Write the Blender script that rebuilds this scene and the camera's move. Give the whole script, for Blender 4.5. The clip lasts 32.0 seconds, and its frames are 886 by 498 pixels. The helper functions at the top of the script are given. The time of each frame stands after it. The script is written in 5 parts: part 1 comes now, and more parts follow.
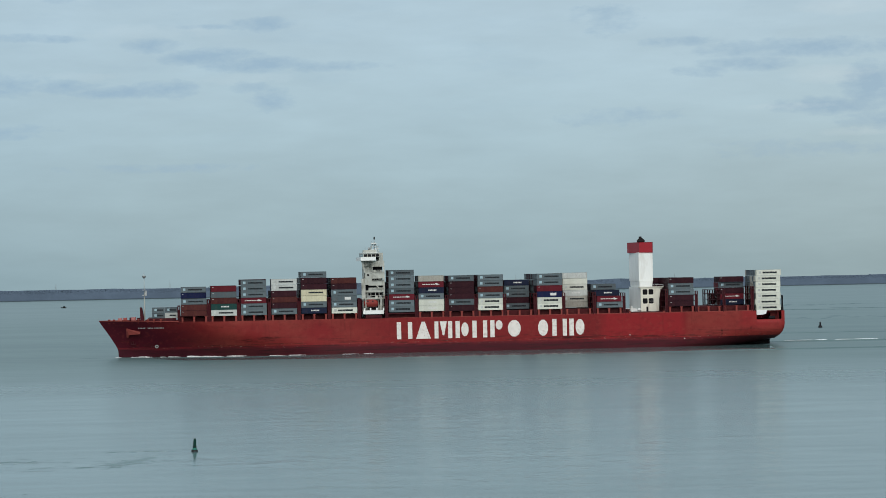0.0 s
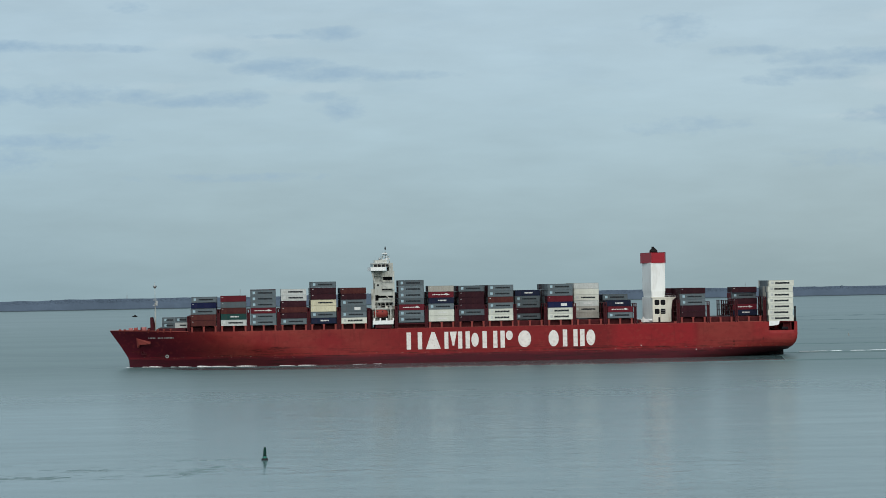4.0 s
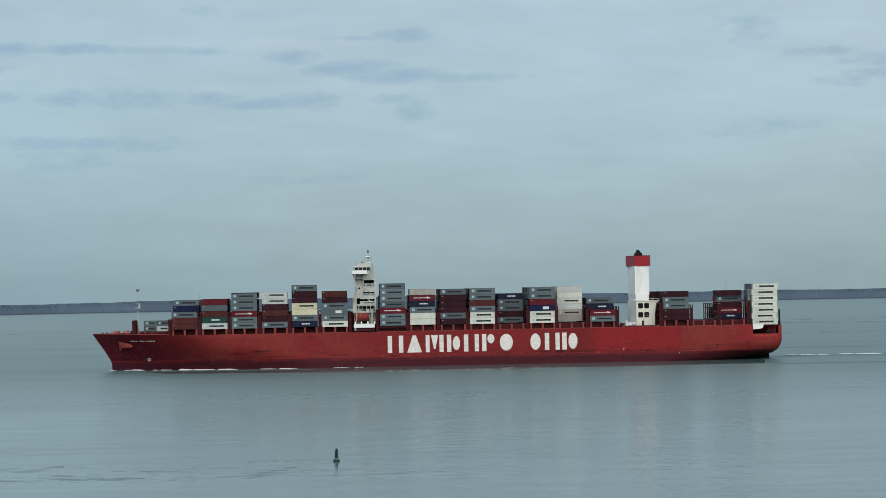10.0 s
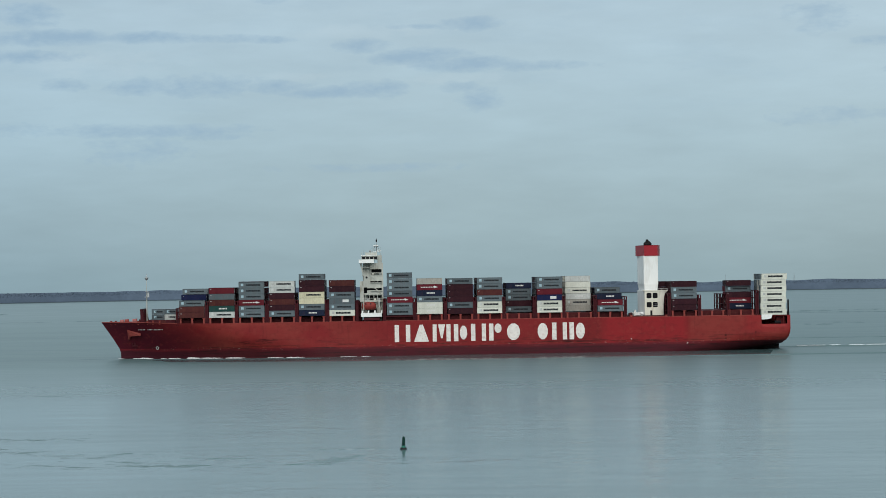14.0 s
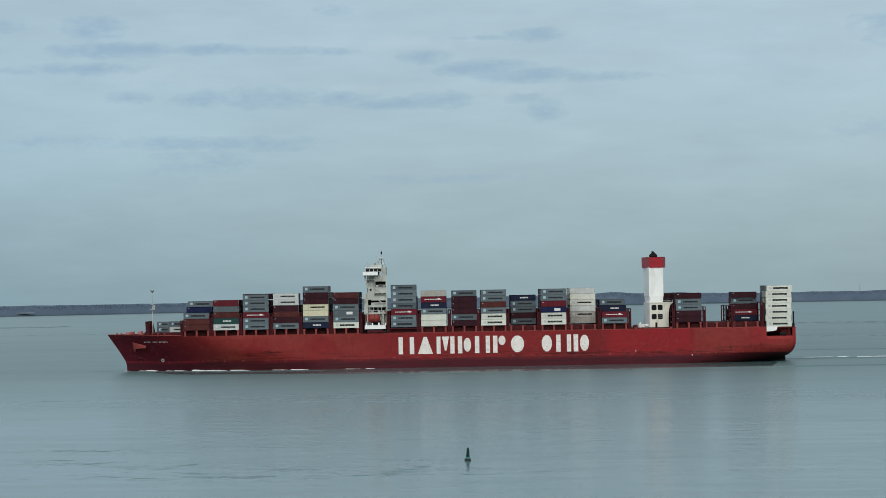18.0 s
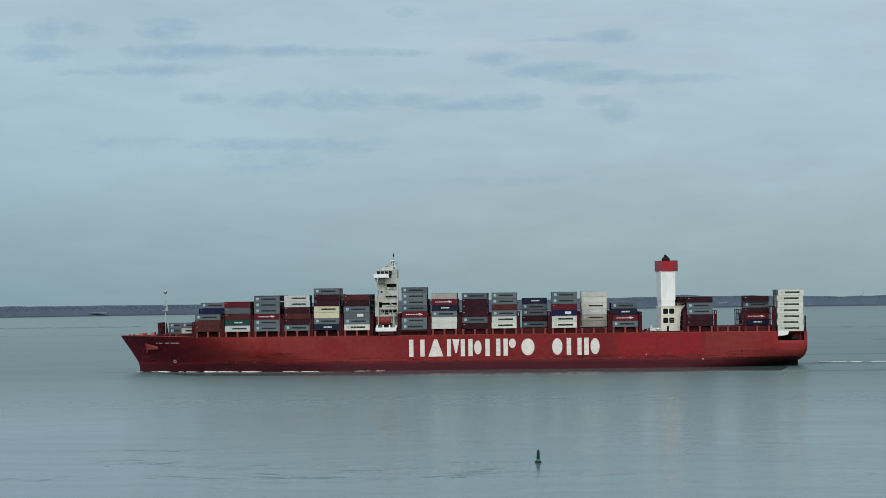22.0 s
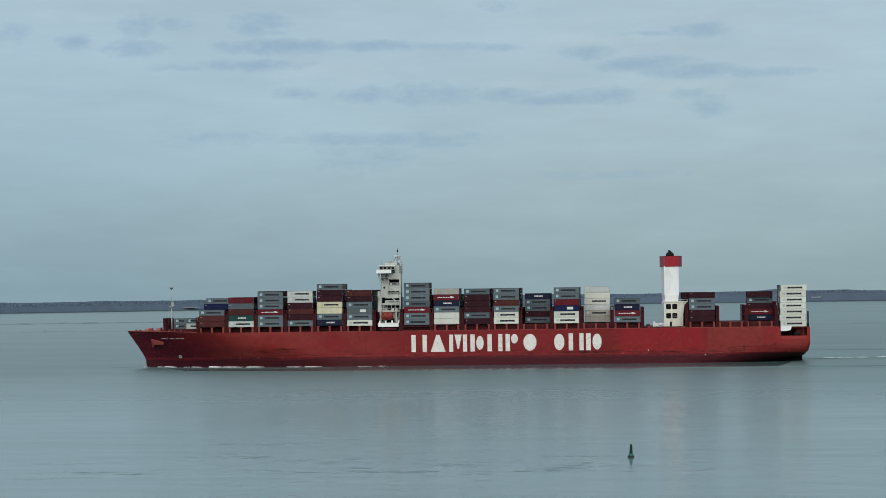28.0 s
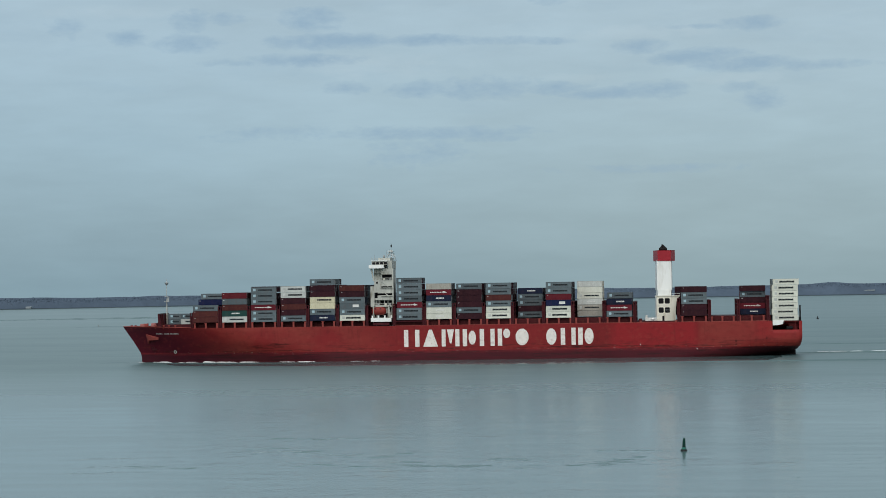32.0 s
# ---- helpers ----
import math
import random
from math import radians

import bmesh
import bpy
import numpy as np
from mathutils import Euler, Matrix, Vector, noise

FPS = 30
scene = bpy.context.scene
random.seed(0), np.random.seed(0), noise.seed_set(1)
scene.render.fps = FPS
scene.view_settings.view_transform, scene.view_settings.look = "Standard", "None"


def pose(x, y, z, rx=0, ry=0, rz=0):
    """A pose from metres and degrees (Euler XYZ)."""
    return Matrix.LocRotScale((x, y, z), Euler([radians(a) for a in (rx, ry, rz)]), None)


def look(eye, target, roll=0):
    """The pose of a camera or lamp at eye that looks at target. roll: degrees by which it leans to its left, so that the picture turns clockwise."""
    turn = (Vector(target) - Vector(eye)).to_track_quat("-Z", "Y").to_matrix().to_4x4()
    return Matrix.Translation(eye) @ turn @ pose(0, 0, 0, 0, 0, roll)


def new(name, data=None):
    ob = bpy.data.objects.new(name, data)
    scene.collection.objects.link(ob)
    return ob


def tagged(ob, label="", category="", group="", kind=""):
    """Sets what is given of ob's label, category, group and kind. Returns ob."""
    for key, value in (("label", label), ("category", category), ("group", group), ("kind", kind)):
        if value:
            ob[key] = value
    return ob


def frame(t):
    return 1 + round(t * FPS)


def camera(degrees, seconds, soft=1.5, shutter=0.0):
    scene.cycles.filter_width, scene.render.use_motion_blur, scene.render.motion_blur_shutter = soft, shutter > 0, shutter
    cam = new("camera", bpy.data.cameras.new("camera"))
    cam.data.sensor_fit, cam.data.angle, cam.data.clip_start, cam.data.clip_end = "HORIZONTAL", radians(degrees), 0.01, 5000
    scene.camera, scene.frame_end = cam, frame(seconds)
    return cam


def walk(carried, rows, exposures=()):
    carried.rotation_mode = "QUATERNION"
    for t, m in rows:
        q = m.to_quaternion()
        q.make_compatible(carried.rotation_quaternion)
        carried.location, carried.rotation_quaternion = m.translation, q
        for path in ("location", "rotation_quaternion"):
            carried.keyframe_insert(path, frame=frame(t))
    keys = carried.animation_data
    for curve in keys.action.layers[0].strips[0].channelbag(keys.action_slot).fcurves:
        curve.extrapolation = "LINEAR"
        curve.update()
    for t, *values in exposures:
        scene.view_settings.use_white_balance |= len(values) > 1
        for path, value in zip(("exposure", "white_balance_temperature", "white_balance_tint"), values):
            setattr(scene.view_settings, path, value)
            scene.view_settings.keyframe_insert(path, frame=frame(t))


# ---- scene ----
EYE = (0.0, 0.0, 38.7)
SECONDS = 32.0
cam = camera(20.08, SECONDS, soft=0.7)
# a hand-held camera on a high bank: seconds, turn to the right, tilt up, lean
walk(cam, [(t, pose(*EYE, 90 + tilt, 0, -turn) @ pose(0, 0, 0, 0, 0, lean)) for t, turn, tilt, lean in (
    (0, 2.236, 0.518, -1.095), (0.5, 2.020, 0.568, -1.111), (1, 1.788, 0.612, -1.084), (1.5, 1.551, 0.637, -1.038), (2,
    1.333, 0.648, -0.995), (2.5, 1.124, 0.671, -0.984), (3, 0.942, 0.707, -1.001), (3.5, 0.785, 0.740, -1.021), (5.5, 0.235,
    0.780, -1.062), (6, 0.087, 0.808, -1.034), (6.5, -0.081, 0.830, -1.000), (7, -0.266, 0.842, -0.964), (7.5, -0.448,
    0.830, -0.934), (8, -0.617, 0.807, -0.929), (8.5, -0.739, 0.786, -0.953), (9, -0.821, 0.786, -0.981), (9.5, -0.899,
    0.802, -1.007), (10, -0.991, 0.823, -1.047), (10.5, -1.114, 0.827, -1.073), (11, -1.271, 0.821, -1.074), (11.5, -1.450,
    0.786, -1.060), (12, -1.643, 0.730, -1.010), (12.5, -1.844, 0.664, -0.954), (13, -2.061, 0.606, -0.923), (13.5, -2.304,
    0.581, -0.902), (14, -2.539, 0.581, -0.906), (14.5, -2.760, 0.614, -0.944), (16.5, -3.499, 0.817, -0.862), (17, -3.654,
    0.846, -0.897), (17.5, -3.821, 0.860, -0.936), (18, -4.001, 0.861, -0.982), (18.5, -4.198, 0.872, -1.011), (19, -4.384,
    0.897, -0.993), (19.5, -4.579, 0.960, -0.936), (20, -4.766, 1.027, -0.873), (20.5, -4.951, 1.073, -0.825), (21, -5.137,
    1.066, -0.794), (21.5, -5.359, 1.003, -0.759), (22, -5.629, 0.925, -0.712), (22.5, -5.903, 0.845, -0.684), (23, -6.153,
    0.788, -0.695), (23.5, -6.346, 0.740, -0.727), (24, -6.477, 0.713, -0.753), (24.5, -6.590, 0.719, -0.765), (25, -6.694,
    0.740, -0.749), (25.5, -6.825, 0.771, -0.698), (27.5, -7.538, 0.788, -0.754), (28, -7.744, 0.823, -0.748), (28.5,
    -7.944, 0.848, -0.748), (29, -8.128, 0.885, -0.760), (29.5, -8.281, 0.885, -0.789), (30, -8.406, 0.867, -0.845), (30.5,
    -8.502, 0.826, -0.896), (31, -8.615, 0.783, -0.907), (31.5, -8.760, 0.739, -0.897), (32, -8.938, 0.704, -0.898)
)], exposures=((0.0, 0.06), (9.0, 0.03), (14.0, 0.045), (19.0, 0.01), (28.0, -0.02), (32.0, -0.045)))

# the ship's way: its stem above the water at 0 s, metres a second, and how far its course bends in to the near bank (degrees)
SHIP_X, SHIP_Y, SHIP_SPEED, SHIP_HEADING = -121.56, 1219.44, 7.23, 3.7
KEYED = []  # things that go with the ship, with their pose in its space


def aboard(ob, m=None):
    """Puts a thing on the ship, at the pose m in the ship's space (x aft, y away, z up from the water)."""
    KEYED.append((ob, m if m is not None else Matrix()))
    return ob


def motions():
    c, q = math.cos(radians(SHIP_HEADING)), math.sin(radians(SHIP_HEADING))
    for ob, m in KEYED:
        walk(ob, [(t, pose(SHIP_X - SHIP_SPEED * c * t, SHIP_Y - SHIP_SPEED * q * t, 0, 0, 0, SHIP_HEADING) @ m) for t in (0.0, SECONDS)])
    insects_fly()


# ---- light ----
world = bpy.data.worlds.new("overcast_sky")
scene.world = world
world.use_nodes = True
wt = world.node_tree
wt.nodes.clear()


def wmath(op, a, b=0.0, c=0.0, clamp=False):
    n = wt.nodes.new("ShaderNodeMath")
    n.operation, n.use_clamp = op, clamp
    for i, v in enumerate((a, b, c)):
        if isinstance(v, (int, float)):
            n.inputs[i].default_value = v
        else:
            wt.links.new(v, n.inputs[i])
    return n.outputs[0]


def wmix(fac, a, b, mode="MIX"):
    n = wt.nodes.new("ShaderNodeMix")
    n.data_type, n.blend_type = "RGBA", mode
    for sock, v in ((n.inputs[0], fac), (n.inputs[6], a), (n.inputs[7], b)):
        if isinstance(v, (int, float, tuple)):
            sock.default_value = v
        else:
            wt.links.new(v, sock)
    return n.outputs[2]


def build_sky():
    way = wt.nodes.new("ShaderNodeTexCoord").outputs["Generated"]
    sep = wt.nodes.new("ShaderNodeSeparateXYZ")
    wt.links.new(way, sep.inputs[0])
    x, y, z = sep.outputs
    el = wmath("MULTIPLY", wmath("ARCSINE", z), 57.2958)
    az = wmath("MULTIPLY", wmath("ARCTAN2", x, y), 57.2958)
    ramp = wt.nodes.new("ShaderNodeValToRGB")
    cr = ramp.color_ramp
    # colour by height above the horizon, 0 to 90 degrees
    stops = ((0.0, (0.272, 0.382, 0.424)), (0.017, (0.325, 0.448, 0.503)), (0.036, (0.378, 0.516, 0.590)),
             (0.062, (0.416, 0.552, 0.637)), (0.16, (0.43, 0.54, 0.61)), (0.35, (0.37, 0.45, 0.51)), (1.0, (0.34, 0.41, 0.47)))
    while len(cr.elements) < len(stops):
        cr.elements.new(0.5)
    for e, (p, col) in zip(cr.elements, stops):
        e.position, e.color = p, (*col, 1)
    wt.links.new(wmath("DIVIDE", el, 90.0, clamp=True), ramp.inputs[0])
    # flat cloud sheets: noise much finer upwards than sideways
    comb = wt.nodes.new("ShaderNodeCombineXYZ")
    wt.links.new(az, comb.inputs[0])
    wt.links.new(wmath("MULTIPLY", el, 4.2), comb.inputs[1])
    puffs = wt.nodes.new("ShaderNodeCombineXYZ")
    wt.links.new(az, puffs.inputs[0])
    wt.links.new(wmath("MULTIPLY", el, 2.3), puffs.inputs[1])
    def veil(scale, detail, seed, rough=0.55, space=comb):
        n = wt.nodes.new("ShaderNodeTexNoise")
        n.inputs["Scale"].default_value, n.inputs["Detail"].default_value, n.inputs["Roughness"].default_value = scale, detail, rough
        off = wt.nodes.new("ShaderNodeVectorMath")
        off.operation = "ADD"
        off.inputs[1].default_value = (seed, seed * 1.7, 3.1)
        wt.links.new(space.outputs[0], off.inputs[0])
        wt.links.new(off.outputs[0], n.inputs["Vector"])
        return n.outputs["Fac"]
    broad, fine = veil(0.13, 3, 4.0), veil(0.55, 5, 11.0)
    sky = ramp.outputs[0]
    lift = wmath("ADD", 1.0, wmath("MULTIPLY", wmath("SUBTRACT", broad, 0.5), 0.24))
    lift = wmath("ADD", lift, wmath("MULTIPLY", wmath("SUBTRACT", fine, 0.5), 0.17))
    grey = wt.nodes.new("ShaderNodeCombineColor")
    for i in range(3):
        wt.links.new(lift, grey.inputs[i])
    sky = wmix(1.0, sky, grey.outputs[0], "MULTIPLY")
    # the separate bluish cloud banks: azimuth, elevation, half width, half height, depth
    def heaps(places):
        """How deep inside the nearest of the given flat ellipses a direction lies."""
        best = None
        for a0, e0, w, h, depth in places:
            v = wt.nodes.new("ShaderNodeVectorMath")
            v.operation = "MULTIPLY_ADD"
            v.inputs[1].default_value, v.inputs[2].default_value = (1 / w, 1 / h, 0), (-a0 / w, -e0 / h, 0)
            wt.links.new(bearing.outputs[0], v.inputs[0])
            d = wt.nodes.new("ShaderNodeVectorMath")
            d.operation = "DOT_PRODUCT"
            wt.links.new(v.outputs[0], d.inputs[0])
            wt.links.new(v.outputs[0], d.inputs[1])
            m = wmath("MULTIPLY_ADD", d.outputs["Value"], -0.55 * depth, depth + 0.1)
            best = m if best is None else wmath("MAXIMUM", best, m)
        return best
    bearing = wt.nodes.new("ShaderNodeCombineXYZ")
    wt.links.new(az, bearing.inputs[0])
    wt.links.new(el, bearing.inputs[1])
    west = ((-11.4, 5.47, 1.22, 0.154, 1.0), (-11.84, 5.98, 0.58, 0.218, 0.9), (-9.19, 5.47, 0.9, 0.115, 0.8), (-6.43, 5.41, 0.58, 0.064, 0.5), (-11.04, 4.41, 0.41, 0.128, 0.6),
            (-9.39, 4.38, 0.64, 0.154, 0.7), (-7.99, 4.37, 0.9, 0.218, 0.7), (-9.09, 3.36, 1.86, 0.128, 0.7), (-9.48, 2.89, 0.83, 0.256, 0.4), (-7.68, 3.23, 0.7, 0.077, 0.5),
            (-14.7, 5.46, 0.64, 0.166, 0.8), (-12.14, 5.06, 1.22, 0.115, 0.8), (-13.36, 5.01, 0.77, 0.064, 0.5), (-14.63, 5.98, 0.33, 0.23, 0.7),
            (-13.77, 6.0, 0.35, 0.115, 0.6), (-8.06, 5.45, 0.58, 0.077, 0.6), (-16.03, 5.58, 0.35, 0.166, 0.7), (-6.43, 6.34, 0.36, 0.102, 0.5), (-17.48, 5.78, 0.32, 0.154, 0.4), (-12.67, 3.4, 1.15, 0.128, 0.3))
    ahead_ = ((-4.3, 5.24, 0.51, 0.154, 0.8), (-3.02, 4.98, 0.96, 0.166, 1.0), (-2.0, 4.81, 1.09, 0.154, 1.0), (-0.32, 4.73, 0.96, 0.09, 0.7), (-6.23, 4.33, 0.7, 0.115, 0.8),
              (-5.15, 4.2, 0.83, 0.115, 0.9), (-4.04, 4.27, 0.58, 0.179, 0.9), (-1.6, 4.01, 0.42, 0.218, 0.6), (-2.14, 4.28, 0.41, 0.102, 0.6), (-1.75, 5.72, 0.64, 0.141, 0.8),
              (-3.01, 5.67, 0.54, 0.051, 0.6), (-7.22, 5.44, 0.54, 0.077, 0.6), (-3.97, 2.47, 1.54, 0.077, 0.4))
    east = ((10.5, 4.91, 2.05, 0.179, 0.9), (9.35, 4.6, 0.9, 0.141, 0.8), (8.26, 4.46, 0.54, 0.115, 0.7), (7.63, 5.12, 0.77, 0.09, 0.6), (12.0, 3.97, 0.58, 0.486, 1.0),
            (11.11, 3.6, 0.96, 0.179, 0.9), (12.23, 3.26, 0.77, 0.179, 0.6), (6.25, 3.47, 1.02, 0.141, 0.4), (6.1, 5.67, 0.51, 0.282, 0.4), (10.45, 2.65, 1.54, 0.128, 0.3))
    ragged = wmath("ADD", wmath("MULTIPLY", wmath("SUBTRACT", veil(1.3, 7, 23.0, 0.60, puffs), 0.5), 2.1), wmath("MULTIPLY", wmath("SUBTRACT", veil(3.2, 5, 57.0, 0.6, puffs), 0.5), 1.1))
    total = wmath("ADD", heaps(west + ahead_ + east), ragged)
    sky = wmix(wmath("MULTIPLY", wmath("MULTIPLY", total, 0.85, clamp=True), 0.78), sky, (0.278, 0.415, 0.548, 1))
    wisp = wmath("MULTIPLY", wmath("SUBTRACT", veil(0.33, 8, 41.0, 0.66), 0.52, clamp=True), 3.2, clamp=True)
    window = wmath("MULTIPLY", wmath("DIVIDE", wmath("SUBTRACT", el, 2.0), 2.5, clamp=True), 0.30)
    sky = wmix(wmath("MULTIPLY", wisp, window), sky, (0.30, 0.44, 0.56, 1))
    bright = ((11.12, 4.29, 0.77, 0.166, 1.0), (11.53, 5.82, 0.9, 0.166, 1.0), (10.09, 3.6, 0.9, 0.064, 0.7), (11.73, 3.0, 0.64, 0.077, 0.6), (-2.26, 4.48, 0.9, 0.09, 0.4), (-5.93, 4.57, 0.77, 0.077, 0.5),
              (-10.4, 4.9, 1.41, 0.23, 0.5), (-16.22, 6.17, 1.28, 0.128, 0.4), (-4.24, 5.56, 1.15, 0.128, 0.4))
    white = wmath("MULTIPLY", wmath("ADD", heaps(bright), wmath("MULTIPLY", ragged, -0.7)), 0.7, clamp=True)
    sky = wmix(wmath("MULTIPLY", white, 0.36), sky, (0.56, 0.66, 0.71, 1))
    # bluer to the west, greyer to the east of the view
    low = wmath("SUBTRACT", 1.0, wmath("DIVIDE", el, 9.0, clamp=True))
    sky = wmix(wmath("MULTIPLY", low, wmath("DIVIDE", wmath("SUBTRACT", -4.0, az), 12.0, clamp=True)), sky, wmix(1.0, sky, (0.86, 0.925, 0.99, 1), "MULTIPLY"))
    sky = wmix(wmath("MULTIPLY", low, wmath("DIVIDE", wmath("SUBTRACT", az, 3.0), 9.0, clamp=True)), sky, wmix(1.0, sky, (1.05, 1.0, 0.965, 1), "MULTIPLY"))
    # unseen sky high in the west, made brighter to light the water below
    high = wmath("DIVIDE", wmath("SUBTRACT", el, 7.0), 7.0, clamp=True)
    sky = wmix(wmath("MULTIPLY", high, wmath("DIVIDE", wmath("SUBTRACT", -3.0, az), 16.0, clamp=True)), sky, wmix(1.0, sky, (1.58, 1.53, 1.48, 1), "MULTIPLY"))
    nis = wt.nodes.new("ShaderNodeTexSky")
    nis.sky_type, nis.sun_disc, nis.sun_elevation, nis.sun_rotation = "NISHITA", False, radians(41), radians(176)
    clear = wmix(1.0, nis.outputs[0], (0.1, 0.1, 0.1, 1), "MULTIPLY")
    sky = wmix(0.06, sky, clear)
    back = wt.nodes.new("ShaderNodeBackground")
    wt.links.new(sky, back.inputs[0])
    out = wt.nodes.new("ShaderNodeOutputWorld")
    wt.links.new(back.outputs[0], out.inputs[0])


build_sky()
sun = new("sun", bpy.data.lights.new("sun", "SUN"))
sun.data.energy, sun.data.angle, sun.data.color = 2.45, radians(70), (1.0, 0.965, 0.91)
sun.matrix_world = look((0, 0, 0), (-0.05, 0.74, -0.66))


# ---- materials ----
def material(name, color, rough=0.6, metal=0.0, vary=0.12, scale=0.6, grime=None, grime_amount=0.0, bump=0.0, spread=0.0, streak=1.0, gloss=0.12, islands=0.0):
    """A painted or raw surface with colour variation at two scales, stains and fine relief."""
    m = bpy.data.materials.new(name)
    m.use_nodes = True
    nt = m.node_tree
    p = nt.nodes["Principled BSDF"]
    p.inputs["Roughness"].default_value, p.inputs["Metallic"].default_value, p.inputs["Specular IOR Level"].default_value = rough, metal, gloss
    tc = nt.nodes.new("ShaderNodeTexCoord")
    mp = nt.nodes.new("ShaderNodeMapping")
    mp.inputs["Scale"].default_value = (1, 1, 1 / streak)
    nt.links.new(tc.outputs["Object"], mp.inputs[0])
    def noise_tex(s, detail=4):
        n = nt.nodes.new("ShaderNodeTexNoise")
        n.inputs["Scale"].default_value, n.inputs["Detail"].default_value = s, detail
        nt.links.new(mp.outputs[0], n.inputs["Vector"])
        return n.outputs["Fac"]
    def mixed(fac, a, b, mode="MIX"):
        n = nt.nodes.new("ShaderNodeMix")
        n.data_type, n.blend_type = "RGBA", mode
        for sock, v in ((n.inputs[0], fac), (n.inputs[6], a), (n.inputs[7], b)):
            if isinstance(v, (float, int)):
                sock.default_value = v
            elif isinstance(v, tuple):
                sock.default_value = (*v, 1)
            else:
                nt.links.new(v, sock)
        return n.outputs[2]
    def remap(v, lo, hi, a, b):
        n = nt.nodes.new("ShaderNodeMapRange")
        for i, q in enumerate((lo, hi, a, b)):
            n.inputs[i + 1].default_value = q
        nt.links.new(v, n.inputs[0])
        return n.outputs[0]
    dark, light = tuple(c * (1 - vary) for c in color), tuple(min(1, c * (1 + vary)) for c in color)
    col = mixed(remap(noise_tex(scale), 0.3, 0.7, 0, 1), dark, light)
    col = mixed(remap(noise_tex(scale * 9), 0.35, 0.65, 0, 0.5), col, tuple(c * (1 - vary * 0.8) for c in color))
    if spread:
        info = nt.nodes.new("ShaderNodeObjectInfo")
        hsv = nt.nodes.new("ShaderNodeHueSaturation")
        nt.links.new(remap(info.outputs["Random"], 0, 1, 1 - spread, 1 + spread), hsv.inputs["Value"])
        nt.links.new(col, hsv.inputs["Color"])
        col = hsv.outputs[0]
    if islands:
        isle = nt.nodes.new("ShaderNodeNewGeometry")
        tone = nt.nodes.new("ShaderNodeHueSaturation")
        nt.links.new(remap(isle.outputs["Random Per Island"], 0, 1, 1 - islands, 1 + islands), tone.inputs["Value"])
        nt.links.new(col, tone.inputs["Color"])
        col = tone.outputs[0]
    if grime:
        col = mixed(remap(noise_tex(scale * 2.3, 6), 0.52, 0.72, 0, grime_amount), col, grime)
    nt.links.new(col, p.inputs["Base Color"])
    if bump:
        b = nt.nodes.new("ShaderNodeBump")
        b.inputs["Strength"].default_value, b.inputs["Distance"].default_value = bump, 0.05
        nt.links.new(noise_tex(scale * 14), b.inputs["Height"])
        nt.links.new(b.outputs[0], p.inputs["Normal"])
    return m


RUST = (0.10, 0.035, 0.02)
BOX = {name: material("container_" + name, col, 0.55, 0, 0.10, 0.5, grime, amount, 0.2, 0.12, 2.5) for name, col, grime, amount in (
    ("grey", (0.110, 0.139, 0.153), RUST, 0.30), ("slate", (0.082, 0.104, 0.115), RUST, 0.30), ("pale", (0.44, 0.46, 0.44), RUST, 0.25),
    ("white", (0.56, 0.57, 0.50), RUST, 0.10), ("cream", (0.51, 0.48, 0.34), RUST, 0.25), ("taupe", (0.36, 0.35, 0.31), RUST, 0.30), ("maroon", (0.027, 0.0060, 0.0108), RUST, 0.15),
    ("brown", (0.064, 0.016, 0.0155), RUST, 0.5), ("red", (0.100, 0.0095, 0.0170), RUST, 0.2), ("navy", (0.0085, 0.0135, 0.033), RUST, 0.15),
    ("blue", (0.006, 0.011, 0.045), RUST, 0.12), ("green", (0.012, 0.05, 0.045), RUST, 0.2))}
MARK_DARK = material("dark_lettering_paint", (0.018, 0.022, 0.026), 0.6)
MARK_WHITE = material("white_lettering_paint", (0.60, 0.60, 0.58), 0.6)
LETTER_WHITE = material("off_white_hull_lettering", (0.69, 0.65, 0.61), 0.6, 0, 0.10, 0.4, (0.36, 0.20, 0.18), 0.45)
MARK_BLUE = material("light_blue_patch_paint", (0.30, 0.42, 0.47), 0.6)
STEEL = material("galvanised_steel", (0.33, 0.34, 0.34), 0.45, 0.6)
WHITE = material("white_ship_paint", (0.73, 0.74, 0.72), 0.45, 0, 0.05, 0.25, (0.40, 0.36, 0.28), 0.25, 0.1, 0, 4)
TOWER_WHITE = material("weathered_white_paint", (0.43, 0.44, 0.40), 0.55, 0, 0.16, 0.3, (0.16, 0.14, 0.10), 0.8, 0.1, 0, 4)
CREAMY = material("ivory_ship_paint", (0.68, 0.66, 0.57), 0.5, 0, 0.06, 0.3, (0.34, 0.24, 0.12), 0.35, 0.1, 0, 4)
GLASS = material("dark_window_glass", (0.012, 0.016, 0.02), 0.08, gloss=0.5)
# black paint, and the colour that gives openings and recesses their shade
DARK = material("black_paint_and_shade", (0.012, 0.012, 0.014), 0.8)
SOOT = material("sooty_black_steel", (0.014, 0.013, 0.013), 0.7, 0, 0.3)
FUNNEL_RED = material("funnel_red_paint", (0.29, 0.020, 0.030), 0.45, 0, 0.06)
# deck red at half strength, painting in the shade behind the pedestals
COAMING_RED = material("shaded_coaming_red", (0.060, 0.0085, 0.0105), 0.65, 0, 0.15, 0.4, RUST, 0.4)
DECK_RED = material("deck_red_paint", (0.12, 0.014, 0.016), 0.65, 0, 0.15, 0.4, RUST, 0.4)
WINCH_PINK = material("faded_pink_winch_paint", (0.34, 0.13, 0.12), 0.6, 0, 0.15, 0.6, RUST, 0.4)
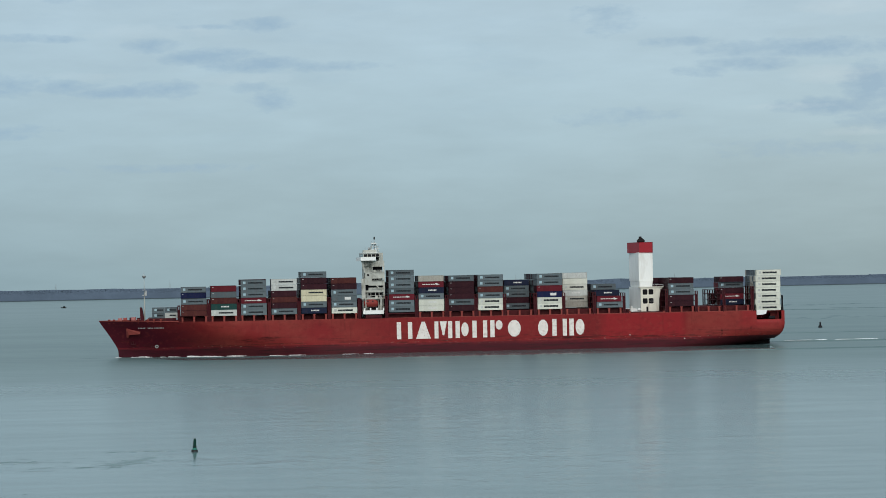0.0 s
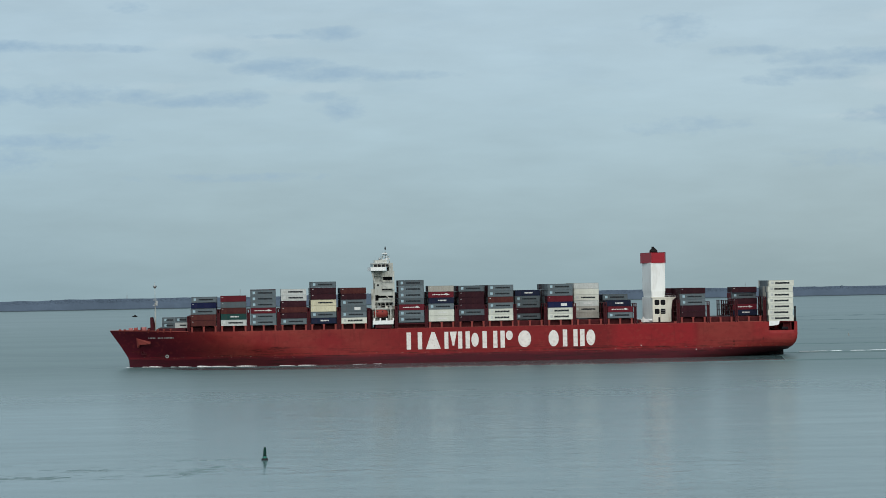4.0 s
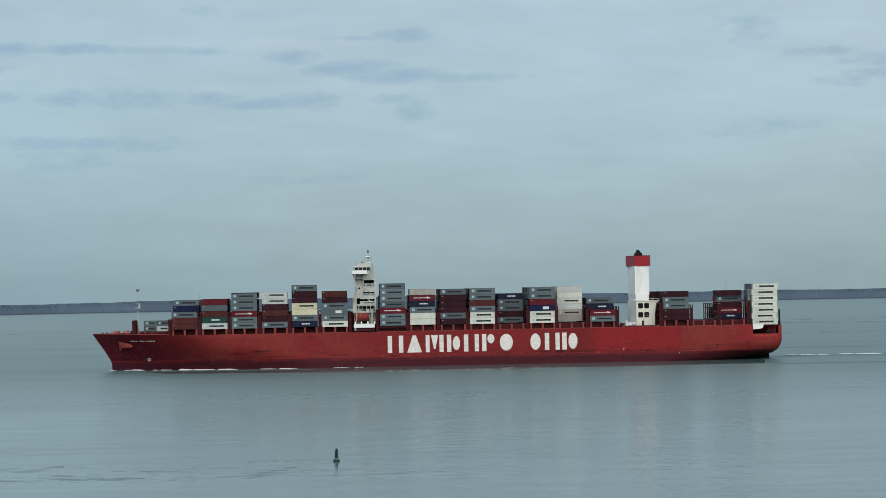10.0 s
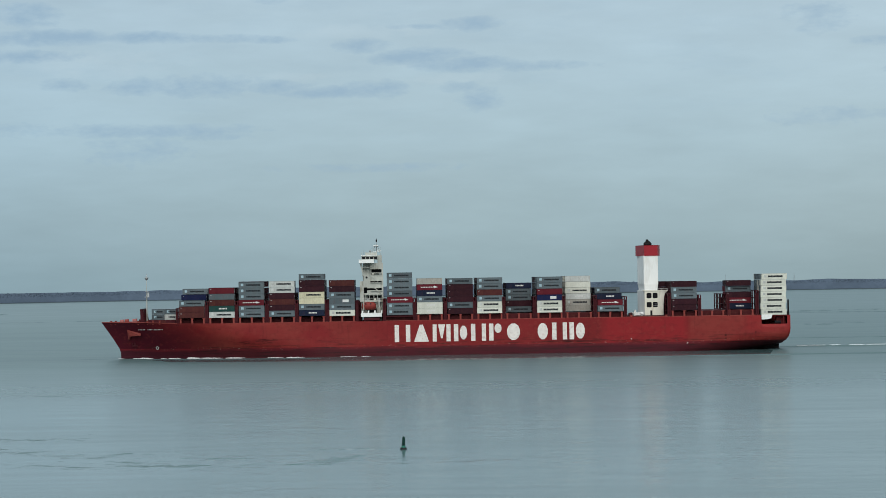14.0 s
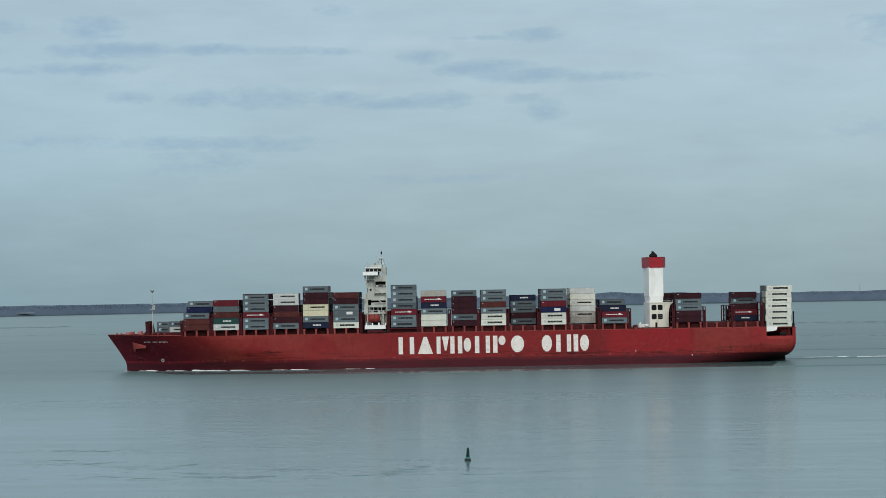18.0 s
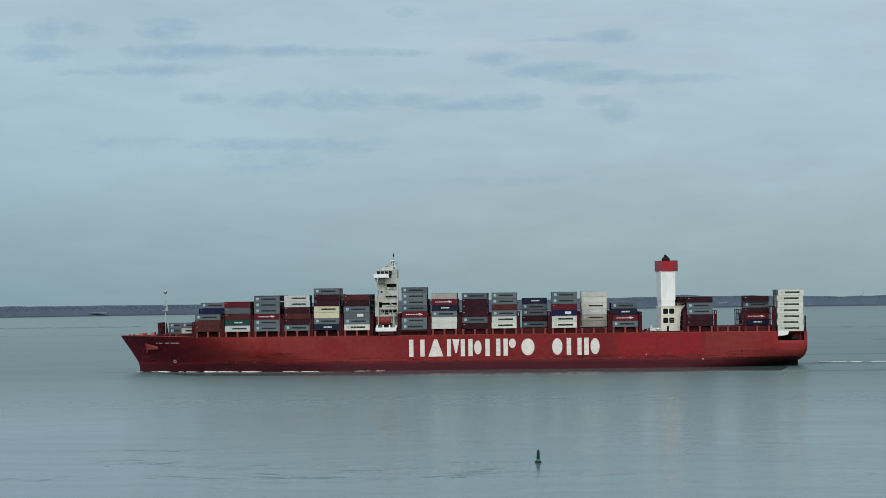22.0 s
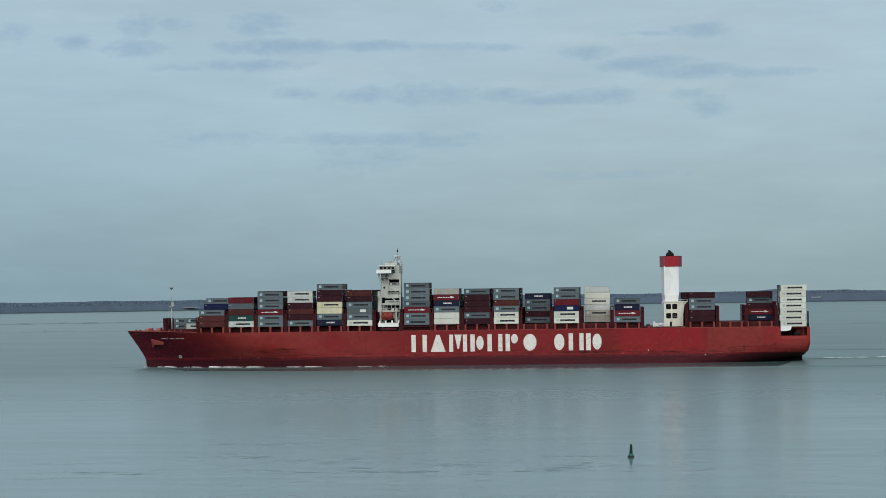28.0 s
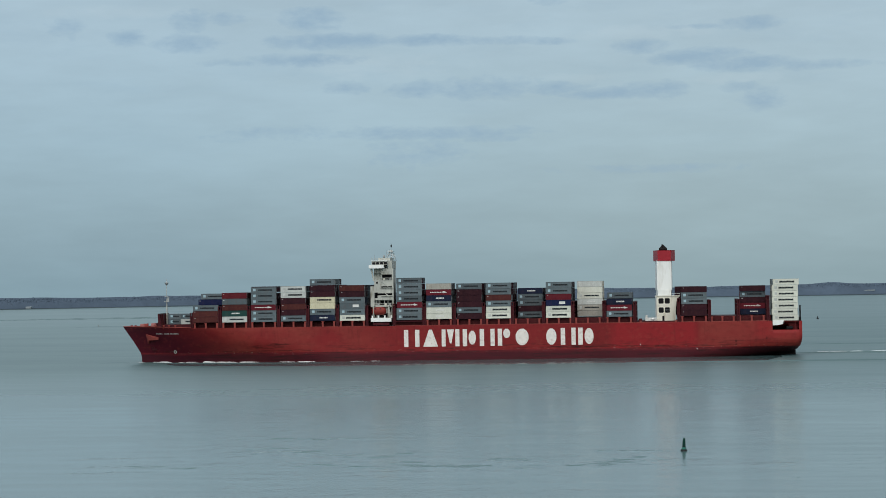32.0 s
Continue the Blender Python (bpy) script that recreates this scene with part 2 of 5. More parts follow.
POST_RED = material("post_red_paint", (0.24, 0.050, 0.042), 0.6, 0, 0.15, 0.4, RUST, 0.3)
# dark lashing red, lowered further to carry the shade between the stacks
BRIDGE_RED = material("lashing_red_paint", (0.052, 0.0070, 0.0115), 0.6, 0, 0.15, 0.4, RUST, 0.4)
BOAT_ORANGE = material("lifeboat_orange", (0.21, 0.036, 0.030), 0.45, 0, 0.08)
FOAM = material("white_foam", (0.78, 0.80, 0.79), 0.9, 0, 0.12, 2.0, (0.35, 0.42, 0.44), 0.6)
WAKE_FOAM = material("thin_grey_foam", (0.55, 0.61, 0.63), 0.9, 0, 0.2, 1.0, (0.22, 0.28, 0.30), 0.7)
BUOY_GREEN = material("green_buoy_paint", (0.003, 0.032, 0.024), 0.5, 0, 0.15, 2.0, (0.03, 0.05, 0.04), 0.5)
BUOY_BLACK = material("black_buoy_paint", (0.02, 0.02, 0.022), 0.6)
BUOY_TEAL = material("wet_teal_buoy_paint", (0.03, 0.15, 0.12), 0.4, 0, 0.2, 2.0)
BUOY_PALE = material("pale_buoy_paint", (0.30, 0.30, 0.28), 0.6)
INSECT = material("dark_insect", (0.02, 0.02, 0.018), 0.6)


def hull_material(name, color, fresh, faded, low, above=None):
    """Ship-side paint: a newer coat amidships aft, faded paint forward, plate-wise tone, scrapes and rust runs."""
    m = bpy.data.materials.new(name)
    m.use_nodes = True
    nt = m.node_tree
    p = nt.nodes["Principled BSDF"]
    p.inputs["Roughness"].default_value, p.inputs["Specular IOR Level"].default_value = 0.55, 0.14
    tc = nt.nodes.new("ShaderNodeTexCoord")
    sep = nt.nodes.new("ShaderNodeSeparateXYZ")
    nt.links.new(tc.outputs["Object"], sep.inputs[0])
    def math_node(op, a, b=0.0, clamp=False):
        n = nt.nodes.new("ShaderNodeMath")
        n.operation, n.use_clamp = op, clamp
        for i, v in enumerate((a, b)):
            if isinstance(v, (int, float)):
                n.inputs[i].default_value = v
            else:
                nt.links.new(v, n.inputs[i])
        return n.outputs[0]
    def step(v, lo, hi, a=0.0, b=1.0):
        n = nt.nodes.new("ShaderNodeMapRange")
        for i, q in enumerate((lo, hi, a, b)):
            n.inputs[i + 1].default_value = q
        nt.links.new(v, n.inputs[0])
        return n.outputs[0]
    def noise_tex(sx, sz, detail=5):
        mp = nt.nodes.new("ShaderNodeMapping")
        mp.inputs["Scale"].default_value = (sx, 0.02, sz)
        nt.links.new(tc.outputs["Object"], mp.inputs[0])
        n = nt.nodes.new("ShaderNodeTexNoise")
        n.inputs["Scale"].default_value, n.inputs["Detail"].default_value = 1.0, detail
        nt.links.new(mp.outputs[0], n.inputs["Vector"])
        return n.outputs["Fac"]
    def mixed(fac, a, b):
        n = nt.nodes.new("ShaderNodeMix")
        n.data_type = "RGBA"
        for sock, v in ((n.inputs[0], fac), (n.inputs[6], a), (n.inputs[7], b)):
            if isinstance(v, (float, int)):
                sock.default_value = v
            elif isinstance(v, tuple):
                sock.default_value = (*v, 1)
            else:
                nt.links.new(v, sock)
        return n.outputs[2]
    def patch(x0, z0, w, h):
        dx, dz = math_node("DIVIDE", math_node("SUBTRACT", sep.outputs[0], x0), w), math_node("DIVIDE", math_node("SUBTRACT", sep.outputs[2], z0), h)
        return math_node("SUBTRACT", 1.0, math_node("ADD", math_node("MULTIPLY", dx, dx), math_node("MULTIPLY", dz, dz)), clamp=True)
    x, z = sep.outputs[0], sep.outputs[2]
    col = mixed(step(noise_tex(0.035, 0.12), 0.35, 0.65), color, tuple(c * 0.82 for c in color))
    col = mixed(math_node("MULTIPLY", math_node("MULTIPLY", step(x, 242, 247), step(x, 286, 283)), 0.85), col, fresh)
    col = mixed(math_node("MULTIPLY", step(x, 285, 287), math_node("MULTIPLY", step(noise_tex(0.08, 0.15), 0.25, 0.55), 0.5)), col, faded)
    col = mixed(math_node("MULTIPLY", math_node("MULTIPLY", step(x, 311, 315), step(z, 8.0, 10.5)), 0.6), col, fresh)
    col = mixed(math_node("MULTIPLY", math_node("MULTIPLY", step(x, 32, 52), step(x, 142, 110)), math_node("MULTIPLY", step(noise_tex(0.05, 0.1), 0.3, 0.65), 0.8)), col, faded)
    # darker towards the stem and low down: the bow flare's shade put into colour
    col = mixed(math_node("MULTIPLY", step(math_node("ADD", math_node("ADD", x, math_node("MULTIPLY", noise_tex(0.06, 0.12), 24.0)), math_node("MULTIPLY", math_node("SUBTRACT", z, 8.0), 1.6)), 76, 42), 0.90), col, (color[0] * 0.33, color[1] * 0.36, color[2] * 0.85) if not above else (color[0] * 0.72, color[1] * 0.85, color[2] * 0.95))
    if above:  # the upper edge of the coat is worn back to the side's red
        worn = math_node("ADD", z, math_node("MULTIPLY", noise_tex(0.10, 0.5, 6), 2.4))
        col = mixed(step(worn, 4.3, 6.3), col, above)
    # plates: faint seams across and along
    seam = math_node("ADD", step(math_node("FRACT", math_node("DIVIDE", x, 11.6)), 0.985, 1.0), step(math_node("FRACT", math_node("DIVIDE", z, 2.9)), 0.95, 1.0), clamp=True)
    col = mixed(math_node("MULTIPLY", seam, 0.12), col, low)
    # rust runs, tall and narrow, and fender scrapes, long and low
    col = mixed(math_node("MULTIPLY", step(noise_tex(0.9, 0.06, 6), 0.60, 0.74), 0.28), col, low)
    col = mixed(math_node("MULTIPLY", math_node("MULTIPLY", step(noise_tex(0.10, 1.6, 6), 0.54, 0.66), step(z, 10.5, 6.0)), 0.68), col, low)
    for x0, z0, w, h in ((77, 7.4, 11, 1.2), (84, 8.7, 8, 0.7), (303.5, 6.5, 0.7, 2.6), (318, 8.0, 0.6, 1.5), (228, 5.6, 20, 0.7), (270, 5.5, 25, 0.8)):
        col = mixed(math_node("MULTIPLY", patch(x0, z0, w, h), step(noise_tex(0.3, 1.1, 6), 0.40, 0.60, 0.1, 0.9)), col, tuple(c * 0.55 for c in low))
    # blotches and flakes of the paint, and pale scuffs along the waterline
    col = mixed(math_node("MULTIPLY", step(noise_tex(0.45, 0.55, 3), 0.52, 0.66), 0.20), col, low)
    col = mixed(math_node("MULTIPLY", step(noise_tex(0.5, 0.6, 4), 0.46, 0.32), 0.22), col, faded)
    col = mixed(math_node("MULTIPLY", step(noise_tex(0.9, 1.3, 3), 0.66, 0.72), 0.22), col, tuple(c * 0.5 for c in low))
    band = math_node("MULTIPLY", step(z, 3.4, 4.4), step(z, 6.2, 5.0))
    col = mixed(math_node("MULTIPLY", math_node("MULTIPLY", step(noise_tex(0.8, 1.8, 4), 0.63, 0.70), band), 0.32), col, (0.30, 0.24, 0.20))
    nt.links.new(col, p.inputs["Base Color"])
    b = nt.nodes.new("ShaderNodeBump")
    b.inputs["Strength"].default_value, b.inputs["Distance"].default_value = 0.25, 0.12
    nt.links.new(noise_tex(0.25, 0.3), b.inputs["Height"])
    nt.links.new(b.outputs[0], p.inputs["Normal"])
    return m


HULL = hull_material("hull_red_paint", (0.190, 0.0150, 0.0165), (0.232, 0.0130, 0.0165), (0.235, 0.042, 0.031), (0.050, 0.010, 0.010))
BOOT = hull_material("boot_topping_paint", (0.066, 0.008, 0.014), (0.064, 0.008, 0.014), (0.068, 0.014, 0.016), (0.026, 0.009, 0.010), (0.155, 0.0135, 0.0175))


def water_material(name, lee=False):
    """Estuary water; lee: the smooth strip in the ship's shelter, rougher away from the hull."""
    m = bpy.data.materials.new(name)
    m.use_nodes = True
    nt = m.node_tree
    p = nt.nodes["Principled BSDF"]
    p.inputs["Base Color"].default_value = (0.074, 0.128, 0.130, 1)
    p.inputs["IOR"].default_value = 1.33
    geo = nt.nodes.new("ShaderNodeNewGeometry")
    def noise_tex(sx, sy, detail=3, rough=0.55):
        mp = nt.nodes.new("ShaderNodeMapping")
        mp.inputs["Scale"].default_value = (sx, sy, 0)
        nt.links.new(geo.outputs["Position"], mp.inputs[0])
        n = nt.nodes.new("ShaderNodeTexNoise")
        n.inputs["Scale"].default_value, n.inputs["Detail"].default_value, n.inputs["Roughness"].default_value = 1.0, detail, rough
        nt.links.new(mp.outputs[0], n.inputs["Vector"])
        return n.outputs["Fac"]
    def rng(v, lo, hi, a, b):
        n = nt.nodes.new("ShaderNodeMapRange")
        for i, q in enumerate((lo, hi, a, b)):
            n.inputs[i + 1].default_value = q
        nt.links.new(v, n.inputs[0])
        return n.outputs[0]
    def calc(op, a, b=0.0, clamp=False):
        n = nt.nodes.new("ShaderNodeMath")
        n.operation, n.use_clamp = op, clamp
        for i, v in enumerate((a, b)):
            if isinstance(v, (int, float)):
                n.inputs[i].default_value = v
            else:
                nt.links.new(v, n.inputs[i])
        return n.outputs[0]
    sep = nt.nodes.new("ShaderNodeSeparateXYZ")
    nt.links.new(geo.outputs["Position"], sep.inputs[0])
    x, y = sep.outputs[0], sep.outputs[1]
    # patches ruffled by the tide round the buoy: place, half length, half width, turn of the patch
    wobble = calc("MULTIPLY", calc("SUBTRACT", noise_tex(0.16, 0.22, 5), 0.5), 5.0)
    ruffled = None
    for px, py, w, h, slope in ((-81, 515, 8, 3.2, 0.15), (-45, 521, 7, 3.0, 1.5), (-108, 547, 14, 5.0, -0.5), (-126, 601, 9, 4.0, 0.8), (-128, 560, 14, 4.0, 0.0),
                                (-150, 498, 12, 3.5, 0.3), (-71, 531, 9, 3.0, 0.2), (-62, 508, 5, 2.2, 0.0), (-43, 557, 9, 1.6, -0.2), (-160, 540, 14, 4.0, 0.3), (-100, 512, 8, 2.5, 0.2)):
        dx = calc("SUBTRACT", x, px)
        dy = calc("DIVIDE", calc("SUBTRACT", calc("SUBTRACT", y, py), calc("MULTIPLY", dx, slope)), h)
        dx = calc("DIVIDE", dx, w)
        m_ = calc("SUBTRACT", calc("ADD", 0.75, wobble), calc("ADD", calc("MULTIPLY", dx, dx), calc("MULTIPLY", dy, dy)), clamp=True)
        ruffled = m_ if ruffled is None else calc("MAXIMUM", ruffled, m_)
    # the wind ruffles the fairway; the water lies smoother towards the near bank and under the far one
    edge = calc("ADD", y, calc("MULTIPLY", calc("SUBTRACT", noise_tex(0.006, 0.004, 3), 0.5), 190))
    windy = rng(edge, 690, 1150, 0.0, 1.0)
    ruffle = calc("ADD", rng(noise_tex(0.0035, 0.011, 4), 0.35, 0.65, 0.175, 0.205), calc("MULTIPLY", windy, 0.20))
    ruffle = calc("ADD", ruffle, calc("MULTIPLY", calc("SUBTRACT", noise_tex(0.020, 0.11, 6, 0.65), 0.5), 0.11))
    reach = rng(y, 1400, 2600, 1.0, 0.85)
    rough = calc("ADD", calc("MULTIPLY", ruffle, reach), calc("MULTIPLY", ruffled, 0.10))
    if lee:
        own = nt.nodes.new("ShaderNodeSeparateXYZ")
        nt.links.new(nt.nodes.new("ShaderNodeTexCoord").outputs["Object"], own.inputs[0])
        off = calc("ADD", own.outputs[1], calc("MULTIPLY", calc("SUBTRACT", noise_tex(0.03, 0.09, 4), 0.5), 60))
        near = rng(off, -108, -70, 1.0, 0.0)
        rough = calc("ADD", calc("MULTIPLY", rough, near), calc("MULTIPLY", calc("SUBTRACT", 1.0, near), 0.10))
    nt.links.new(rough, p.inputs["Roughness"])
    last = None
    for sx, sy, strength, dist in ((0.05, 0.11, 0.20, 0.5), (0.20, 0.10, 0.80, 0.24), (0.6, 0.30, 0.8, 0.12)):
        b = nt.nodes.new("ShaderNodeBump")
        b.inputs["Strength"].default_value, b.inputs["Distance"].default_value = strength, dist
        nt.links.new(noise_tex(sx, sy), b.inputs["Height"])
        if sx > 0.1:
            gust = rng(noise_tex(0.012, 0.03, 4), 0.40, 0.66, strength * 0.35, strength * 1.5)
            nt.links.new(calc("MULTIPLY", calc("ADD", calc("MULTIPLY", gust, calc("ADD", 0.75, calc("MULTIPLY", windy, 0.15))), calc("MULTIPLY", ruffled, 1.2)), rng(y, 1250, 2400, 1.0, 0.04)), b.inputs["Strength"])
        if last is not None:
            nt.links.new(last, b.inputs["Normal"])
        last = b.outputs[0]
    nt.links.new(last, p.inputs["Normal"])
    return m


WATER = water_material("estuary_water")
LEE_WATER = water_material("lee_water", True)
# far-shore colours, with the blue-grey haze of distance mixed into them
WOODS = material("hazy_bare_woodland", (0.073, 0.100, 0.137), 0.95, 0, 0.16, 0.02, (0.052, 0.074, 0.102), 0.5, islands=0.09)
BANK = material("hazy_reed_and_meadow_bank", (0.055, 0.075, 0.088), 0.95, 0, 0.2, 0.02)
PALE_WALL = material("hazy_rendered_wall", (0.27, 0.31, 0.33), 0.9)
HAZY_WALL = material("hazy_pale_wall", (0.20, 0.23, 0.25), 0.9)


# ---- mesh helpers ----
class Shape:
    """Gathers simple solids into one mesh."""

    def __init__(self):
        self.v, self.f, self.m, self.smooth = [], [], [], []

    def add(self, verts, faces, mi=0, smooth=False):
        n = len(self.v)
        self.v += [tuple(p) for p in verts]
        self.f += [tuple(i + n for i in f) for f in faces]
        self.m += [mi] * len(faces)
        self.smooth += [smooth] * len(faces)
        return self

    def box(self, x0, x1, y0, y1, z0, z1, mi=0):
        v = [(x, y, z) for z in (z0, z1) for x, y in ((x0, y0), (x1, y0), (x1, y1), (x0, y1))]
        return self.add(v, [(3, 2, 1, 0), (4, 5, 6, 7), (0, 1, 5, 4), (1, 2, 6, 5), (2, 3, 7, 6), (3, 0, 4, 7)], mi)

    def prism(self, outline, z0, z1, mi=0, grow=1.0, centre=None):
        """An upright prism over an outline of (x, y), anticlockwise from above; grow widens its top."""
        n = len(outline)
        cx, cy = centre or (sum(p[0] for p in outline) / n, sum(p[1] for p in outline) / n)
        v = [(x, y, z0) for x, y in outline] + [(cx + (x - cx) * grow, cy + (y - cy) * grow, z1) for x, y in outline]
        f = [tuple(range(n - 1, -1, -1)), tuple(range(n, 2 * n))] + [(i, (i + 1) % n, (i + 1) % n + n, i + n) for i in range(n)]
        return self.add(v, f, mi)

    def side(self, outline, y0, y1, mi=0):
        """A plate over an outline of (x, z), clockwise seen from the near side, from y0 to y1."""
        n = len(outline)
        v = [(x, y0, z) for x, z in outline] + [(x, y1, z) for x, z in outline]
        f = [tuple(range(n)), tuple(range(2 * n - 1, n - 1, -1))] + [(i, i + n, (i + 1) % n + n, (i + 1) % n) for i in range(n)]
        return self.add(v, f, mi)

    def tube(self, a, b, r0, r1=None, sides=8, mi=0):
        a, b = Vector(a), Vector(b)
        r1 = r0 if r1 is None else r1
        d = (b - a).normalized()
        u = d.orthogonal().normalized()
        w = d.cross(u)
        ring = [math.cos(2 * math.pi * i / sides) * u + math.sin(2 * math.pi * i / sides) * w for i in range(sides)]
        v = [a + p * r0 for p in ring] + [b + p * r1 for p in ring]
        f = [tuple(range(sides - 1, -1, -1)), tuple(range(sides, 2 * sides))] + [(i, (i + 1) % sides, (i + 1) % sides + sides, i + sides) for i in range(sides)]
        return self.add(v, f, mi)

    def turned(self, profile, x=0, y=0, sides=14, mi=0):
        """A solid of revolution round an upright axis from (radius, height) pairs, base first."""
        v = [(x + r * math.cos(2 * math.pi * i / sides), y + r * math.sin(2 * math.pi * i / sides), z) for r, z in profile for i in range(sides)]
        f = [(k * sides + i, k * sides + (i + 1) % sides, (k + 1) * sides + (i + 1) % sides, (k + 1) * sides + i) for k in range(len(profile) - 1) for i in range(sides)]
        f += [tuple(range(sides - 1, -1, -1)), tuple(range((len(profile) - 1) * sides, len(profile) * sides))]
        return self.add(v, f, mi, True)

    def mesh(self, name, *mats):
        me = bpy.data.meshes.new(name)
        me.from_pydata(self.v, [], self.f)
        for m in mats:
            me.materials.append(m)
        me.polygons.foreach_set("material_index", self.m)
        me.polygons.foreach_set("use_smooth", self.smooth)
        me.update()
        return me


def part(name, shape, mat, parent=None, label=""):
    """Links a shape as one mesh under a thing or part."""
    mats = mat if isinstance(mat, (list, tuple)) else (mat,)
    ob = new(name, shape if isinstance(shape, bpy.types.Mesh) else shape.mesh(name, *mats))
    ob.parent = parent
    return tagged(ob, label)


def interp(x, xs, ys):
    return float(np.interp(x, xs, ys))

# ---- water and far shore ----
def build_setting():
    R = 24000
    water = part("water", Shape().add([(-R, -R, 0), (R, -R, 0), (R, R, 0), (-R, R, 0)], [(0, 1, 2, 3)]), WATER)
    tagged(water, "calm grey-blue estuary water with faint ripples", "water", kind="structure")
    # the far bank: its waterline runs slightly askew to the ship's course
    def line(x):
        return 4518 + 0.1457 * x - 0.5 * max(0, min(-760 - x, 1500))
    bank = Shape()
    xs = list(range(-7000, 7001, 100))
    v = []
    for x in xs:
        y = line(x) + 9 * noise.noise((x * 0.004, 0.3, 0))
        v += [(x, y - 14, -0.5), (x, y, 1.3), (x, y + 60, 3.2), (x, y + 9000, 3.5)]
    bank.add(v, [(4 * i + k, 4 * i + 4 + k, 4 * i + 5 + k, 4 * i + 1 + k) for i in range(len(xs) - 1) for k in range(3)])
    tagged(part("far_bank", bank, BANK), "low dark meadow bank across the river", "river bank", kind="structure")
    # bare woods on it: thousands of small crowns, uneven in height
    rnd = random.Random(7)
    woods = Shape()
    ring = [(math.cos(a * math.tau / 6), math.sin(a * math.tau / 6)) for a in range(6)]
    def skyline(x):
        return 18.0 + 3.6 * noise.noise((x * 0.0032, 1.7, 0)) + 1.8 * noise.noise((x * 0.011, 4.2, 0)) + 0.9 * noise.noise((x * 0.035, 9.1, 0)) + 4.0 * math.exp(-((x + 10) / 32) ** 2) + 2.5 * math.exp(-((x - 112) / 26) ** 2)
    # a closed thicket leaning back from the water, with many small crowns breaking its outline
    v, xs = [], []
    x = -3300.0
    while x < 2700:
        xs.append(x)
        x += 2.5 if -2050 < x < 1400 else 15
    for x in xs:
        h, y = skyline(x) * 0.93, line(x)
        v += [(x, y + 4, 1.5), (x, y + 9, 2 + h * 0.4), (x, y + 16, 2 + h * 0.8), (x, y + 22, 2 + h), (x, y + 60, 2 + h * 0.98), (x, y + 75, 1.0)]
    woods.add(v, [(6 * i + k, 6 * i + 6 + k, 6 * i + 7 + k, 6 * i + 1 + k) for i in range(len(xs) - 1) for k in range(5)], 0, True)
    x = -2100.0
    while x < 1450:
        x += rnd.uniform(0.3, 1.0)
        u = rnd.random() ** 0.75 * 0.93
        h = skyline(x)
        r = rnd.uniform(1.8, 5.0)
        r = min(r, 0.4 * h)
        z = 2 + h * u - r * 0.75
        y = line(x) + 4.6 + 13 * u + r * 0.28
        tall = rnd.uniform(0.8, 1.1)
        vv = []
        for s, zz in ((1.0, -1.0), (0.95, 0.1), (0.62, 0.7)):
            for cx, cy in ring:
                g = r * s * rnd.uniform(0.7, 1.25)
                vv.append((x + cx * g, y + cy * g * 0.55, z + zz * r * tall + rnd.uniform(-0.2, 0.2)))
        n = len(vv) // 3
        vv.append((x, y, z + r * tall * 0.95))
        ff = [(k * n + i, k * n + (i + 1) % n, (k + 1) * n + (i + 1) % n, (k + 1) * n + i) for k in range(2) for i in range(n)]
        ff += [(2 * n + i, 2 * n + (i + 1) % n, 3 * n) for i in range(n)]
        woods.add(vv, ff, 0, True)
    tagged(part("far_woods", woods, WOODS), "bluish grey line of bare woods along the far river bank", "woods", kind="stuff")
    # pale farm buildings and thin masts among the woods
    def house(x, length, height, z0, label, wall=None):
        y = line(x) + (8.3 if z0 > 4 else 0)
        base = new("far_building")
        base.location = (x, y, z0)
        tagged(base, label, "building", "buildings on the far bank")
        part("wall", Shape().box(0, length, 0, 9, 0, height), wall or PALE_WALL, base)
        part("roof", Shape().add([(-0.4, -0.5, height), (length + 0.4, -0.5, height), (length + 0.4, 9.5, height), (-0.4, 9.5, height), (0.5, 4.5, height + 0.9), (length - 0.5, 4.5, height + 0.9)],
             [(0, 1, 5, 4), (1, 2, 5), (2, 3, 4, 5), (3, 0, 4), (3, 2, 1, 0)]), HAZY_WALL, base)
    house(46, 20, 1.4, 7.2, "long low pale shed half hidden by the woods")
    house(-1343, 9, 2.6, 1.4, "small pale house close to the water")
    def mast(x, height, label):
        base = new("lattice_mast")
        base.location = (x, line(x) + 70, 3)
        tagged(base, label, "mast", "thin masts beyond the woods")
        for sx, sy in ((-1, -1), (1, -1), (1, 1), (-1, 1)):
            part("leg", Shape().tube((sx * 1.6, sy * 1.6, 0), (sx * 0.25, sy * 0.25, height), 0.12, 0.09, 5), STEEL, base)
        for k in range(1, 6):
            z = height * k / 6
            q = 1.6 - 1.35 * k / 6
            part("brace", Shape().box(-q, q, -q - 0.08, -q + 0.08, z - 0.12, z + 0.12), STEEL, base)
    house(-1036, 34, 0.7, 4.6, "long low pale shed close above the water", HAZY_WALL)
    for mx, mh in ((-318, 30), (-520, 27), (315, 27), (443, 28), (617, 24)):
        mast(mx, mh, "thin grey lattice mast rising above the woods")


# ---- ship ----
B = 24.1          # half the beam
LEVELS = (-3.0, -1.5, 0.0, 0.7, 1.5, 3.0, 4.7, 6.5, 8.5, 10.5, 12.4, 14.2, 15.6)


def stem(z):
    return interp(z, (-4, 0, 3, 5, 10.5, 17.8), (10.9, 10.8, 10.6, 10.0, 6.5, 1.4))


def top_of_side(x):
    return interp(x, (0, 10, 22, 40, 62, 335), (17.9, 17.8, 17.7, 17.2, 16.85, 16.6))


